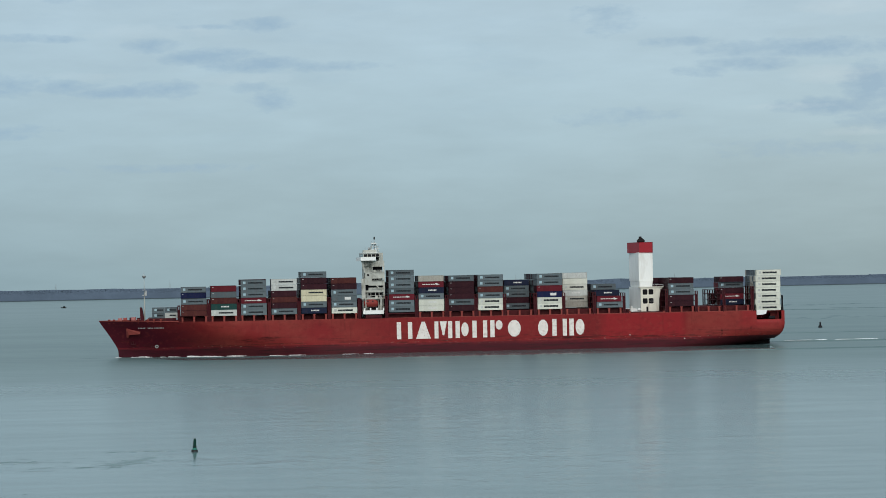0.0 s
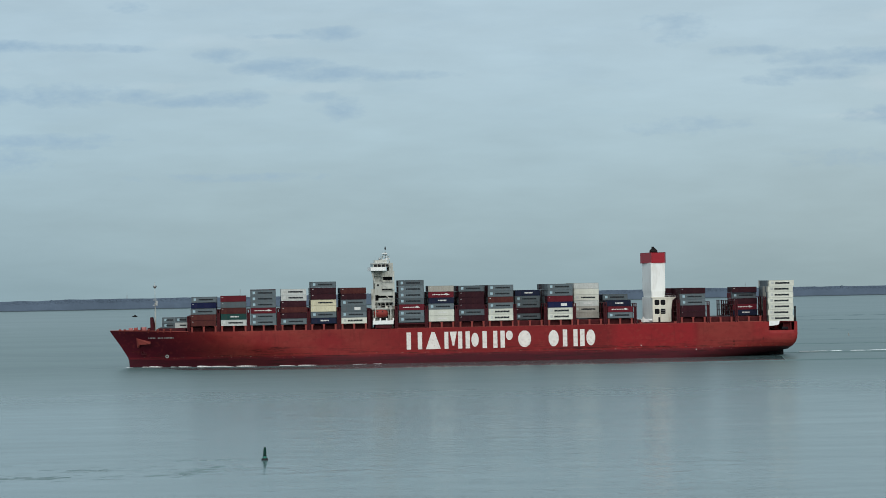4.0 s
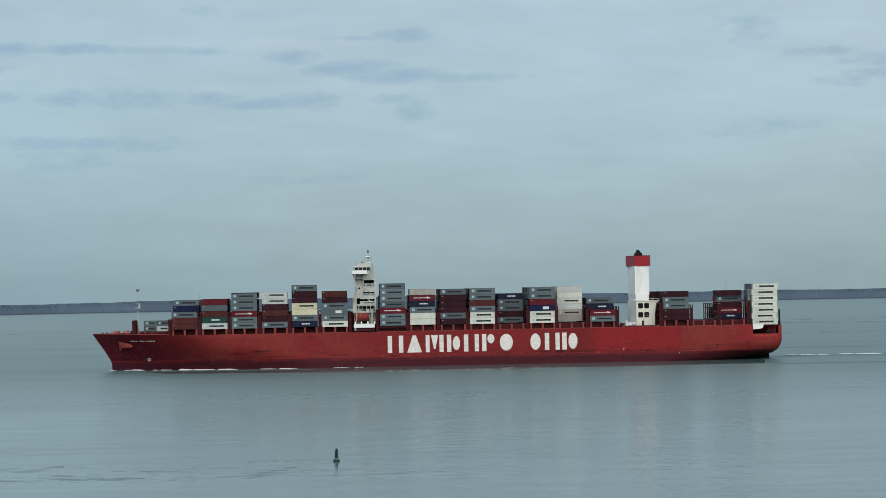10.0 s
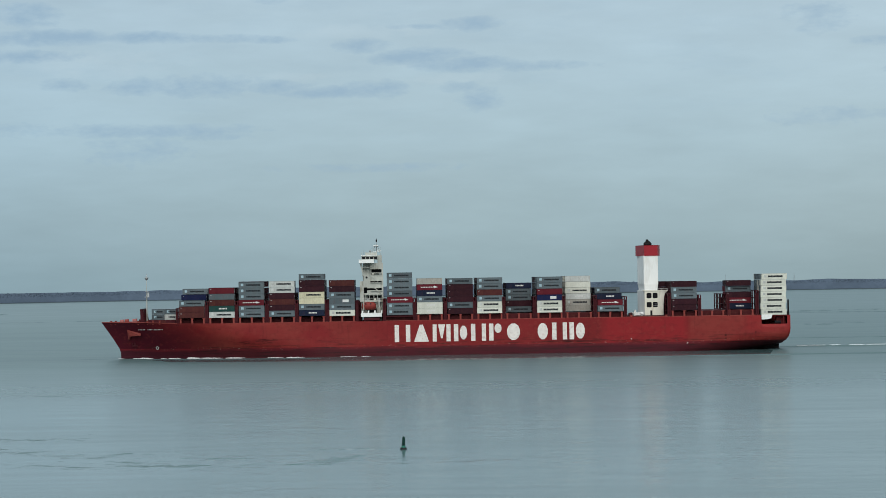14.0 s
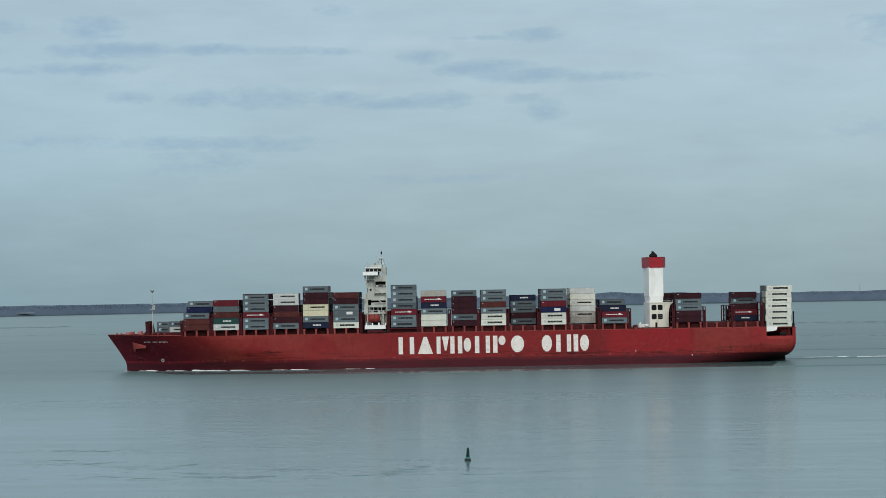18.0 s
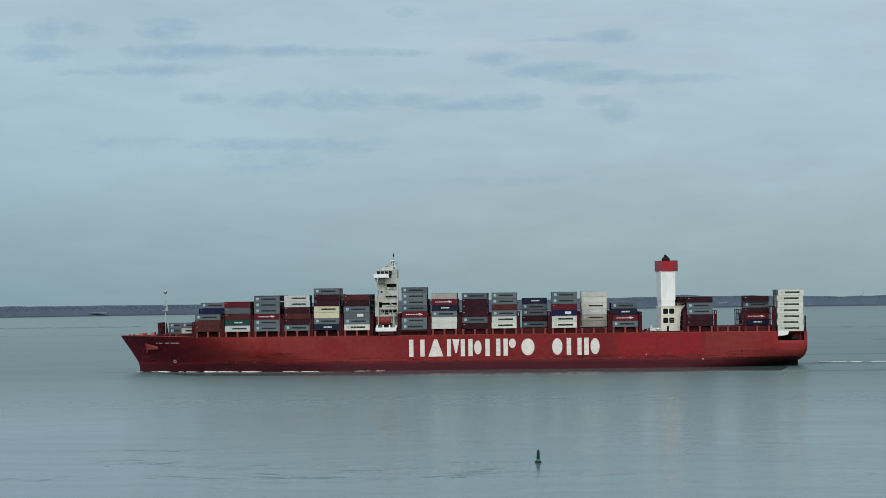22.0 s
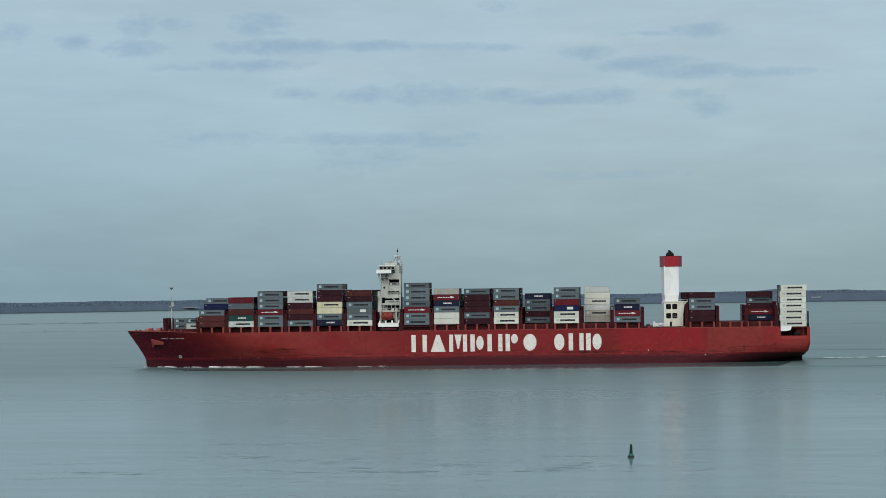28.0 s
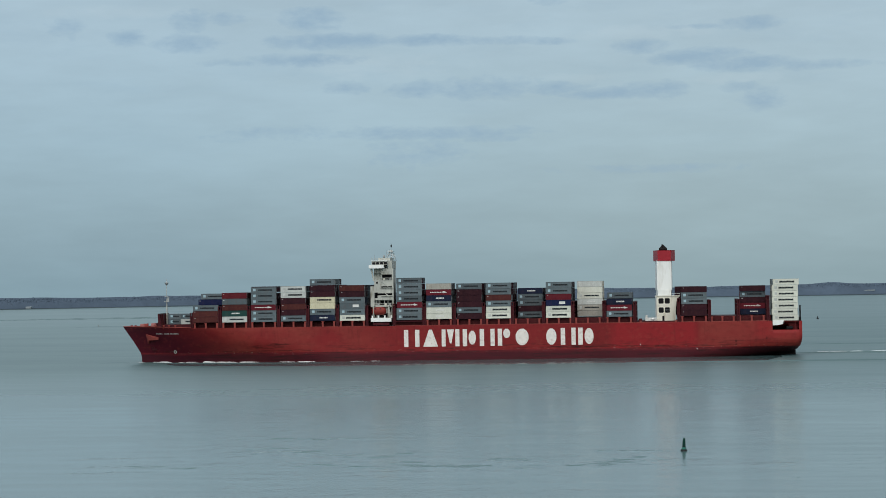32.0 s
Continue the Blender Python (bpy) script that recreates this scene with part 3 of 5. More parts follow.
def half_breadth(x, z):
    if x < 130:
        length = interp(z, (0, 5, 10, 17.8), (105, 94, 76, 55))
        u = min(1.0, max(0.0, (x - stem(z)) / length))
        return B * (1 - (1 - u) ** interp(z, (0, 17.8), (1.75, 2.4)))
    low = counter(x)
    q = min(1.0, max(0.0, (z - low) / interp(x, (250, 285, 305, 322, 335), (6, 13, 10.5, 6.5, 4.5))))
    e = interp(x, (250, 285, 310), (3, 2.4, 2))
    return B * max(0.0, 1 - (1 - q) ** e) ** (1 / e)


def counter(x):
    return interp(x, (250, 290, 308, 316, 322, 328, 332, 333.5, 334.4, 334.8), (-14, -8, -2.8, -0.6, 0.5, 1.4, 2.1, 2.9, 3.9, 5.2))


def hull_side(ship, sgn):
    """Both strakes of one side of the hull, lofted over the stations."""
    stations = [("bow", (i / 26) ** 1.25) for i in range(27)]
    stations += [("x", x) for x in list(range(134, 250, 8)) + list(range(250, 312, 5)) + [312, 316, 319, 320.8, 320.9, 322, 324, 326, 328, 330, 331, 332, 333.2, 333.3, 333.8, 334.2, 334.5, 334.8]]
    cols = []
    for kind, q in stations:
        col = []
        xr = 125 * q if kind == "bow" else q
        cut = 12.4 if 320.85 < xr < 333.25 and sgn < 0 else None
        top = cut if cut else top_of_side(xr)
        lowest = max(-3.0, counter(xr)) if kind == "x" else -3.0
        for k, z in enumerate((*LEVELS, 99)):
            zz = min(max(z, lowest), top)
            x = stem(zz) + (125 - stem(zz)) * q if kind == "bow" else q
            col.append((x, sgn * half_breadth(x, zz), zz))
        cols.append(col)
    n = len(LEVELS) + 1
    split = LEVELS.index(4.7)
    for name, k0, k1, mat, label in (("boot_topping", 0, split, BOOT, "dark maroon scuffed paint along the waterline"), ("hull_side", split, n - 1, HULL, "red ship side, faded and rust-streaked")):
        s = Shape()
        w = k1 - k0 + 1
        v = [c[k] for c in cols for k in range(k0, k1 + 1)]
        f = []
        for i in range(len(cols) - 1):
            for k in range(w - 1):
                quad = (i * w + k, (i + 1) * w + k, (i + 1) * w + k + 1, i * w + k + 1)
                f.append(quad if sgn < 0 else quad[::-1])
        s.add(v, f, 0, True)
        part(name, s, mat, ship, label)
    return cols


def build_hull(ship):
    near, far = hull_side(ship, -1), hull_side(ship, 1)
    # transom, counter underside and the decks
    t = Shape()
    a, b = near[-1], far[-1]
    t.add(a + b, [(k, len(a) + k, len(a) + k + 1, k + 1) for k in range(len(a) - 1)])
    part("transom", t, HULL, ship)
    u = Shape()
    cols = [(p[0], q[0]) for p, q in zip(near, far) if p[0][0] > 250]
    u.add([p for c in cols for p in c], [(2 * i, 2 * i + 1, 2 * i + 3, 2 * i + 2) for i in range(len(cols) - 1)])
    part("counter_underside", u, BOOT, ship)
    part("skeg", Shape().side(((300.0, -2.5), (300.0, 1.0), (332.6, 2.6), (332.7, -2.5)), -1.1, 1.1), SOOT, ship, "dark skeg and rudder head under the stern")
    d = Shape()
    xs = [2.6 + i * 2.5 for i in range(22)] + list(range(58, 320, 12)) + [320.6]
    v = []
    for x in xs:
        z = top_of_side(x) - 1.05
        w = half_breadth(x, z) - 0.15
        v += [(x, -w, z), (x, w, z)]
    d.add(v, [(2 * i, 2 * i + 2, 2 * i + 3, 2 * i + 1) for i in range(len(xs) - 1)])
    part("main_deck", d, DECK_RED, ship)
    part("mooring_deck", Shape().box(320.4, 334.4, -23.3, 23.3, 12.0, 12.2), DECK_RED, ship)
    part("mooring_deck_bulkhead", Shape().box(320.2, 320.5, -23.4, 23.4, 12.2, 16.4), DECK_RED, ship)
    part("mooring_deck_roof", Shape().box(320.5, 334.3, -23.2, 23.2, 16.25, 16.75), DECK_RED, ship)
    # added screen that catches light where the deep interior would go black
    part("mooring_deck_screen", Shape().box(328.6, 333.0, -20.2, -20.0, 12.2, 16.25), DECK_RED, ship, "added dark red screen that lightens the mooring deck opening")
    part("pillar", Shape().box(331.6, 331.9, -23.2, -22.8, 12.2, 16.25), DECK_RED, ship)
    part("white_panel", Shape().side(((320.95, 14.5), (320.95, 16.95), (326.2, 16.95), (325.7, 15.1), (323.9, 14.7)), -23.9, -23.6), WHITE, ship, "white painted panel under the aft stack")
    part("winch", Shape().tube((327.5, -21.6, 13.2), (330.5, -21.6, 13.2), 0.8, sides=10), DARK, ship)
    part("stern_rail", Shape().box(333.3, 334.4, -23.8, -22.6, 16.6, 18.4).box(333.6, 334.3, -23.6, -22.9, 18.4, 24.0), DARK, ship, "tall black fairlead and vent at the stern corner")
    # bulwark cap along the bow, knuckle line
    cap = Shape()
    for sgn in (-1, 1):
        pts = [(x, sgn * (half_breadth(x, top_of_side(x)) + 0.05), top_of_side(x)) for x in [1.6 + 1.6 * i for i in range(25)]]
        for p, q in zip(pts, pts[1:]):
            cap.tube(p, q, 0.18, sides=5)
    part("bulwark_cap", cap, POST_RED, ship)


def build_lettering(ship):
    # the owner's mark on both sides, as plain upright and slanting bars, one shape a letter
    z0, z1 = 6.55, 14.75
    y = B + 0.02
    def bars(*strokes):
        for sgn in (-1,):
            s = Shape()
            for outline in strokes:
                o = [(x, z) for x, z in outline]
                s.side(o, -y - 0.04, -y + 0.03)
            part("lettering", s, LETTER_WHITE, ship, "white painted bars of the owner's mark")
    def up(x0, x1, a=z0, b=z1):
        return ((x0, a), (x0, b), (x1, b), (x1, a))
    def lean(xa, xb, w, a=z0, b=z1):
        return ((xa, a), (xb, b), (xb + w, b), (xa + w, a))
    def disc(xc, zc, rx, rz):
        return tuple((xc - rx * math.cos(math.tau * (i + 0.5) / 12), zc + rz * math.sin(math.tau * (i + 0.5) / 12)) for i in range(12))
    mid = (z0 + z1) / 2
    bars(up(144.35, 146.44), up(149.73, 151.82))
    bars(((153.62, z0), (156.41, z1), (157.91, z1), (160.8, z0)))
    bars(up(162.59, 164.49), ((165.19, z1), (168.58, z1), (167.29, z0 + 1.5), (166.49, z0 + 1.5)), up(169.18, 171.18))
    bars(up(172.78, 174.88), disc(177.37, mid, 1.8, 3.4))
    bars(up(180.97, 183.07), up(186.17, 188.18))
    bars(up(189.68, 191.78), disc(193.98, z1 - 2.3, 1.7, 2.3))
    bars(disc(201.39, mid, 3.2, 4.1))
    bars(disc(215.44, mid, 2.5, 4.0))
    bars(up(219.95, 222.06), up(225.08, 227.09))
    bars(up(228.29, 230.5), disc(233.52, mid, 2.2, 3.9))
    # the name at the bow and the draught marks: short plain bars
    def on_side(x, z, out=0.06):
        return -half_breadth(x, z) - out
    for x0, w in ((20.6, 3.6), (25.2, 2.6), (28.4, 4.6)):
        s = Shape()
        n = int(w / 0.65)
        for i in range(n):
            a, b = x0 + i * w / n, x0 + i * w / n + 0.42
            s.add([(a, on_side(a, 14.0), 14.0), (b, on_side(b, 14.0), 14.0), (b, on_side(b, 14.5), 14.5), (a, on_side(a, 14.5), 14.5)], [(0, 1, 2, 3)])
        part("name_bar", s, MARK_WHITE, ship, "small white painted bars near the bow")
    s = Shape()
    rim = [(29.3 + r * math.cos(math.tau * k / 12), 5.2 + r * math.sin(math.tau * k / 12)) for r in (0.85, 0.45) for k in range(12)]
    s.add([(x, on_side(x, z, 0.30), z) for x, z in rim], [(k, (k + 1) % 12, (k + 1) % 12 + 12, k + 12) for k in range(12)])
    part("thruster_mark", s, BOX["pale"], ship, "pale painted thruster ring")
    for x, z in ((258, 6.3), (285, 3.9)):
        w = 0.22
        part("draught_mark", Shape().box(x - w, x + w, -B - 0.05, -B + 0.02, z - 0.22, z + 0.22), MARK_WHITE, ship)


def build_bow(ship):
    # anchor pocket: a raised wedge plate with the anchor under it
    def y_at(x, z, out):
        return -half_breadth(x, z) - out
    s = Shape()
    pts = ((14.6, 14.2), (21.6, 12.5), (21.4, 11.3), (16.2, 11.0), (15.8, 9.4), (14.9, 9.5))
    v = [(x, y_at(x, z, 1.9 if i in (2, 3) else 0.6), z) for i, (x, z) in enumerate(pts)] + [(x, y_at(x, z, -0.6), z) for x, z in pts]
    n = len(pts)
    s.add(v, [tuple(range(n)), *[(i, i + n, (i + 1) % n + n, (i + 1) % n) for i in range(n)]])
    part("anchor_pocket", s, POST_RED, ship, "sloping red anchor housing plate")
    a = Shape()
    ay = y_at(18.0, 7.2, 0.5)
    a.box(17.7, 18.3, ay, ay + 0.8, 6.4, 9.6).box(16.8, 19.2, ay - 0.1, ay + 0.7, 6.0, 6.7).box(16.7, 17.1, ay - 0.1, ay + 0.5, 6.4, 7.6).box(18.9, 19.3, ay - 0.1, ay + 0.5, 6.4, 7.6)
    part("anchor", a, BRIDGE_RED, ship, "dark stowed anchor")
    # foredeck gear
    for x, y, w, h, mat in ((11.6, -3.0, 2.0, 1.8, WINCH_PINK), (14.1, -5.0, 1.8, 2.0, POST_RED), (18.2, -7.5, 2.2, 2.2, WINCH_PINK), (17.0, 3.5, 2.0, 2.0, BRIDGE_RED), (20.4, -1.5, 1.5, 1.8, BRIDGE_RED)):
        g = Shape()
        g.box(x - w * 0.6, x + w * 0.6, y - 1.0, y + 1.0, 16.8, 17.6)
        g.tube((x - w * 0.4, y, 17.4 + h * 0.45), (x + w * 0.4, y, 17.4 + h * 0.45), h * 0.5, sides=10)
        g.box(x + w * 0.4, x + w * 0.62, y - 0.6, y + 0.6, 17.4, 17.4 + h)
        part("windlass", g, mat, ship)
    for x in (6.6, 9.0, 20.8, 25.4, 28.3, 31.6):
        w = half_breadth(x, 17.6) - 1.0
        part("bollard", Shape().turned(((0.5, 16.7), (0.42, 16.9), (0.42, 18.2), (0.6, 18.35), (0.55, 18.6)), x, -w, 8), POST_RED, ship)
    # breakwater across the foredeck, with its stays
    part("breakwater", Shape().add([(21.7, -12.5, 16.7), (21.7, 12.5, 16.7), (21.5, 12.5, 24.2), (21.5, -12.5, 24.2), (22.2, -12.5, 16.7), (22.2, 12.5, 16.7), (22.0, 12.5, 24.2), (22.0, -12.5, 24.2)],
         [(0, 3, 2, 1), (4, 5, 6, 7), (3, 7, 6, 2), (0, 4, 7, 3), (1, 2, 6, 5)]), BRIDGE_RED, ship, "dark red breakwater plate")
    for y in (-12.3, -8, -4, 4, 8, 12.3):
        part("stay", Shape().side(((22.1, 16.8), (22.0, 23.8), (22.3, 23.8), (23.6, 16.8)), y - 0.15, y + 0.15), BRIDGE_RED, ship)
    part("platform", Shape().box(25.4, 38.8, -15.8, 15.8, 16.4, 18.9), BRIDGE_RED, ship)
    # foremast
    part("foremast", Shape().tube((23.6, 0, 17), (23.6, 0, 31), 0.32, 0.25, 10).tube((23.6, 0, 31), (23.6, 0, 38.2), 0.13, 0.10, 8), TOWER_WHITE, ship, "white pole mast on the foredeck")
    part("mast_platform", Shape().box(22.5, 24.8, -1.2, 1.2, 29.8, 30.1).box(22.7, 24.6, -1.0, 1.0, 32.4, 32.65).box(23.9, 24.8, -0.5, 0.5, 30.1, 32.2), STEEL, ship)
    part("mast_light", Shape().turned(((0.2, 38.1), (0.75, 38.6), (1.05, 39.3), (0.9, 39.5), (0.3, 39.5), (0.12, 39.8), (0.1, 41.2)), 23.6, 0, 10), STEEL, ship)


BAYS = (41.34, 55.64, 69.9, 84.48, 98.74, 113.22, 140.96, 155.36, 169.98, 184.17, 198.09, 213.03, 226.99, 241.97, 277.66, 304.98, 320.7)


def build_deck_steel(ship):
    # hatch coamings inside the side passage, and the walkway roof
    for x0, x1, z in ((39.6, 126.14, 19.3), (139.67, 255.86, 19.3), (276.65, 320.3, 19.3)):
        c = Shape()
        inner = -(half_breadth(x0 + 2, 16) - 2.6) if x0 < 60 else -21.4
        c.box(x0, x1, inner, -inner, 15.6, z)
        part("hatch_coaming", c, COAMING_RED, ship, "dark red hatch coaming wall")
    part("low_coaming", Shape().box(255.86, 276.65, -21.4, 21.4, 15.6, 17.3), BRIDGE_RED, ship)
    # pedestals under the outer containers
    def pedestal(x, h=19.5):
        zb = top_of_side(x) - 0.4
        y = -min(23.9, half_breadth(x, 17) - 0.1)
        part("pedestal", Shape().box(x - 0.42, x + 0.42, y, y + 1.0, zb, h).box(x - 0.65, x + 0.65, y - 0.03, y + 1.3, h - 0.25, h), POST_RED, ship, "red container pedestal")
    # dark bar standing in for the shade in the gap under this bay
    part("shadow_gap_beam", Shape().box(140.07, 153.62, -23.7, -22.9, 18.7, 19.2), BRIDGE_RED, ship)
    for x in BAYS[:6] + BAYS[7:-1]:
        for dx in (0.5, 6.1, 11.7):
            pedestal(x + dx)
    for x in (292.12, 297.18, 302.55):
        pedestal(x, 19.3)
    for x in (258.28, 275.04):
        pedestal(x, 17.6)
    # lashing bridges between the bays
    gaps = [(x - 1.95, x - 0.35, 27.4) for x in BAYS[1:6]] + [(125.84, 127.13, 26.8), (138.97, 140.36, 27.4)]
    gaps += [(x - 1.95, x - 0.35, 27.4) for x in BAYS[7:14]] + [(254.75, 256.17, 26.8), (275.74, 277.26, 28.0), (290.5, 291.92, 27.0), (304.2, 305.6, 27.2), (318.17, 319.69, 28.8), (39.5, 40.9, 24.5)]
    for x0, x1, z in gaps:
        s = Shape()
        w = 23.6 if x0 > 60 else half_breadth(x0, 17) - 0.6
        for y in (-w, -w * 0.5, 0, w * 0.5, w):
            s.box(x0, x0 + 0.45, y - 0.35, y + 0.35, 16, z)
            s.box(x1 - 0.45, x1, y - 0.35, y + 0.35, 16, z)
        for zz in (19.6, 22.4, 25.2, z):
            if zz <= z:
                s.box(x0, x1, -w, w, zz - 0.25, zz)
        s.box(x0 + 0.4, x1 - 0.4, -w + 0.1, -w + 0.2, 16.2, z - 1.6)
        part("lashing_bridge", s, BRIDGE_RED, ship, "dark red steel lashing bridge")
    # side passage rail along the hull top, sagging chain by the casing
    for x0, x1 in ((63.73, 126.14), (140.07, 319.99)):
        part("gunwale", Shape().box(x0, x1, -23.95, -23.6, 16.2, 16.95), POST_RED, ship)
    part("deck_locker", Shape().box(257.28, 258.89, -20, -18, 17, 18.6), BRIDGE_RED, ship)


def build_tower(ship):
    tower = part("deckhouse", Shape().box(128.72, 137.48, -16.6, -3.0, 15.8, 44.6).box(135.68, 137.68, -20.6, -3.0, 44.6, 48.4), TOWER_WHITE, ship, "tall narrow white deckhouse, streaked with rust")
    tower.location = (0.95, 0, 0)
    # the outboard screen: a plated wall with openings, set back under the bridge wing
    def screen(x_cuts, z_cuts, holes, y0, y1):
        for i in range(len(x_cuts) - 1):
            k = 0
            while k < len(z_cuts) - 1:
                if (i, k) in holes:
                    k += 1
                    continue
                e = k
                while e < len(z_cuts) - 1 and (i, e) not in holes:
                    e += 1
                part("side_screen", Shape().box(x_cuts[i], x_cuts[i + 1], y0, y1, z_cuts[k], z_cuts[e]), TOWER_WHITE, tower)
                k = e
    screen((127.03, 128.92, 130.51, 132.1, 137.58, 138.27), (26.0, 26.8, 29.4, 30.3, 31.6, 32.6, 33.0, 35.0, 36.0, 39.1, 41.7, 44.6),
           {(1, 1), (2, 1), (3, 1), (1, 3), (1, 4), (1, 5), (2, 4), (3, 4), (3, 7), (3, 9), (0, 8), (0, 9), (1, 9), (2, 9), (0, 10), (1, 10), (2, 10)}, -20.6, -20.3)
    screen((128.52, 132.5), (36.4, 44.6), set(), -17.6, -17.3)
    # dark panels on the wall behind, standing in for shade in the openings
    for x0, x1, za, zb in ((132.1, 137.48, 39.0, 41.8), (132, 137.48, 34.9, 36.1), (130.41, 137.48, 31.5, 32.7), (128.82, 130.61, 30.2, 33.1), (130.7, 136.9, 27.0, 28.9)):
        part("gallery_opening", Shape().box(x0, x1, -16.75, -16.55, za, zb), DARK, tower, "dark panel for the shade in a deckhouse gallery opening")
    part("recess_side", Shape().box(132.3, 132.6, -20.3, -18.6, 36.4, 44.6), TOWER_WHITE, tower)
    part("wing_strut", Shape().side(((127.03, 44.6), (128.52, 38.6), (129.02, 38.6), (128.13, 44.6)), -20.8, -20.5), TOWER_WHITE, tower)
    for z in (26.6, 30.2, 34.6, 38.9, 42.6):
        part("gallery_deck", Shape().box(128.03, 138.27, -20.3, -16.6, z - 0.2, z), TOWER_WHITE, tower)
    for x in (129.72, 131.51, 133.69, 135.48):
        part("gallery_post", Shape().box(x - 0.12, x + 0.12, -20.5, -20.3, 26.8, 29.4), TOWER_WHITE, tower)
    part("gallery_rail", Shape().box(128.92, 137.58, -20.5, -20.4, 27.7, 27.85), TOWER_WHITE, tower)
    part("gallery_rail", Shape().box(132.3, 137.58, -20.5, -20.4, 39.9, 40.1), TOWER_WHITE, tower)
    for x0, x1, z in ((132.3, 137.58, 39.5), (132.1, 137.78, 35.3), (132.1, 137.78, 31.3)):
        part("ledge", Shape().box(x0, x1, -21.3, -20.6, z - 0.15, z + 0.05), TOWER_WHITE, tower)
    for xa, za, xb, zb in ((131.51, 39.0, 135.68, 35.7), (133.69, 32.8, 137.48, 29.6)):
        part("stair", Shape().side(((xa, za), (xa, za + 0.5), (xb, zb + 0.5), (xb, zb)), -20.95, -20.7), TOWER_WHITE, tower)
    for k, (x, z) in enumerate(((130.71, 26.6), (134.29, 26.6), (136.68, 38.9), (133.49, 38.9), (136.28, 26.6))):
        part("deck_box", Shape().box(x - 0.5, x + 0.5, -19.9, -19.1, z, z + 1.2), (STEEL, CREAMY)[k % 2], tower)
    part("porthole", Shape().turned(((0.1, 0.0), (0.5, 0.03), (0.5, 0.25), (0.1, 0.28)), sides=10), DARK, tower).matrix_local = pose(130.31, -20.55, 37.8, 90)
    # navigating bridge with its wings over the full beam
    part("bridge_wing", Shape().box(126.73, 133.99, -23.6, 9, 44.7, 46.4), WHITE, tower, "white bridge wing spanning the beam")
    part("wheelhouse", Shape().box(128.03, 135.68, -22.6, 4.0, 46.4, 48.2), TOWER_WHITE, tower)
    for i in range(4):
        x = 128.32 + i * 1.9
        part("bridge_window", Shape().box(x, x + 1.5, -22.68, -22.55, 46.55, 47.75), DARK, tower, "dark bridge window")
    for i in range(10):
        y = -21.6 + i * 2.75
        part("bridge_window", Shape().box(127.93, 128.08, y, y + 2.2, 46.7, 47.8), GLASS, tower)
    part("bridge_roof", Shape().box(127.73, 135.68, -23.0, 4.0, 48.2, 48.5), WHITE, tower)
    part("monkey_island", Shape().box(129.72, 135.48, -9.5, 6.5, 48.55, 49.9), TOWER_WHITE, tower)
    for x in (128.03, 130.51, 133.1, 135.48):
        part("rail_post", Shape().box(x - 0.06, x + 0.06, -22.8, -22.68, 48.5, 49.7), TOWER_WHITE, tower)
    part("rail", Shape().box(127.83, 135.58, -22.8, -22.7, 49.6, 49.72).box(127.83, 135.58, -22.8, -22.7, 49.05, 49.15), TOWER_WHITE, tower)
    # signal mast, yards, scanners and domes
    mast = part("signal_mast", Shape().tube((135.99, 0, 48.3), (136.09, 0, 53.6), 0.32, 0.2, 8).tube((136.09, 0, 53.6), (136.09, 0, 55.2), 0.1, 0.08, 6), STEEL, ship, "white signal mast with radar scanners")
    for sx, sy in ((-2.6, -3.0), (2.3, -3.0), (-2.6, 3.0), (2.3, 3.0)):
        part("mast_leg", Shape().tube((135.99 + sx, sy, 48.5), (136.04 + sx * 0.12, sy * 0.1, 53.8), 0.11, 0.08, 6), TOWER_WHITE, mast)
    for z, q in ((50.3, 1.7), (51.6, 1.1), (52.6, 0.7)):
        part("mast_brace", Shape().box(135.89 - q, 135.89 + q, -q - 0.1, -q + 0.1, z - 0.09, z + 0.09), WHITE, mast)
    part("mast_lamp", Shape().turned(((0.12, 55.0), (0.34, 55.2), (0.34, 56.1), (0.15, 56.3), (0.06, 56.9)), 136.09, 0, 8), SOOT, mast, "black lamp housing at the mast head")
    part("yard", Shape().box(133.80, 137.98, -0.12, 0.12, 51.6, 51.75).box(134.60, 137.38, -3, 3, 52.9, 53.0), STEEL, mast)
    part("radar_scanner", Shape().box(134.40, 136.98, -1.2, -0.9, 53.1, 53.4), WHITE, mast)
    part("radar_scanner", Shape().box(136.19, 138.38, -1.2, -0.9, 50.6, 50.9), WHITE, mast)
    for foot, tip, r in (((134.00, -2, 50.0), (133.90, -2, 53.9), 0.08), ((137.58, -2, 50.0), (137.98, -2, 52.4), 0.07), ((134.99, 3, 50.0), (134.99, 3, 54.4), 0.06), ((130.1, -20, 48.5), (130.1, -20, 51.2), 0.1)):
        part("aerial", Shape().tube(foot, tip, r, r * 0.6, 5), STEEL, mast)
    part("satellite_dome", Shape().turned(((0.2, 49.9), (0.5, 50.2), (0.55, 50.7), (0.4, 51.1), (0.05, 51.25)), 133.01, -5, 10), STEEL, mast)
    # plain dark blocks added to close the gaps either side of the deckhouse
    for x0, x1, z in ((125.54, 128.62, 26.4), (137.58, 140.76, 27.2)):
        part("stair_trunk", Shape().box(x0, x1, -16.4, 16.4, 16.0, z), BRIDGE_RED, ship, "dark red filler block in the gap beside the deckhouse")
    # lifeboat on its davit, and the white locker under it
    boat = part("lifeboat", hull_of_boat(), BOAT_ORANGE, ship, "faded orange enclosed lifeboat on davits")
    boat.location = (132.2, -22.6, 23.9)
    boat.scale = (0.84, 1, 1)
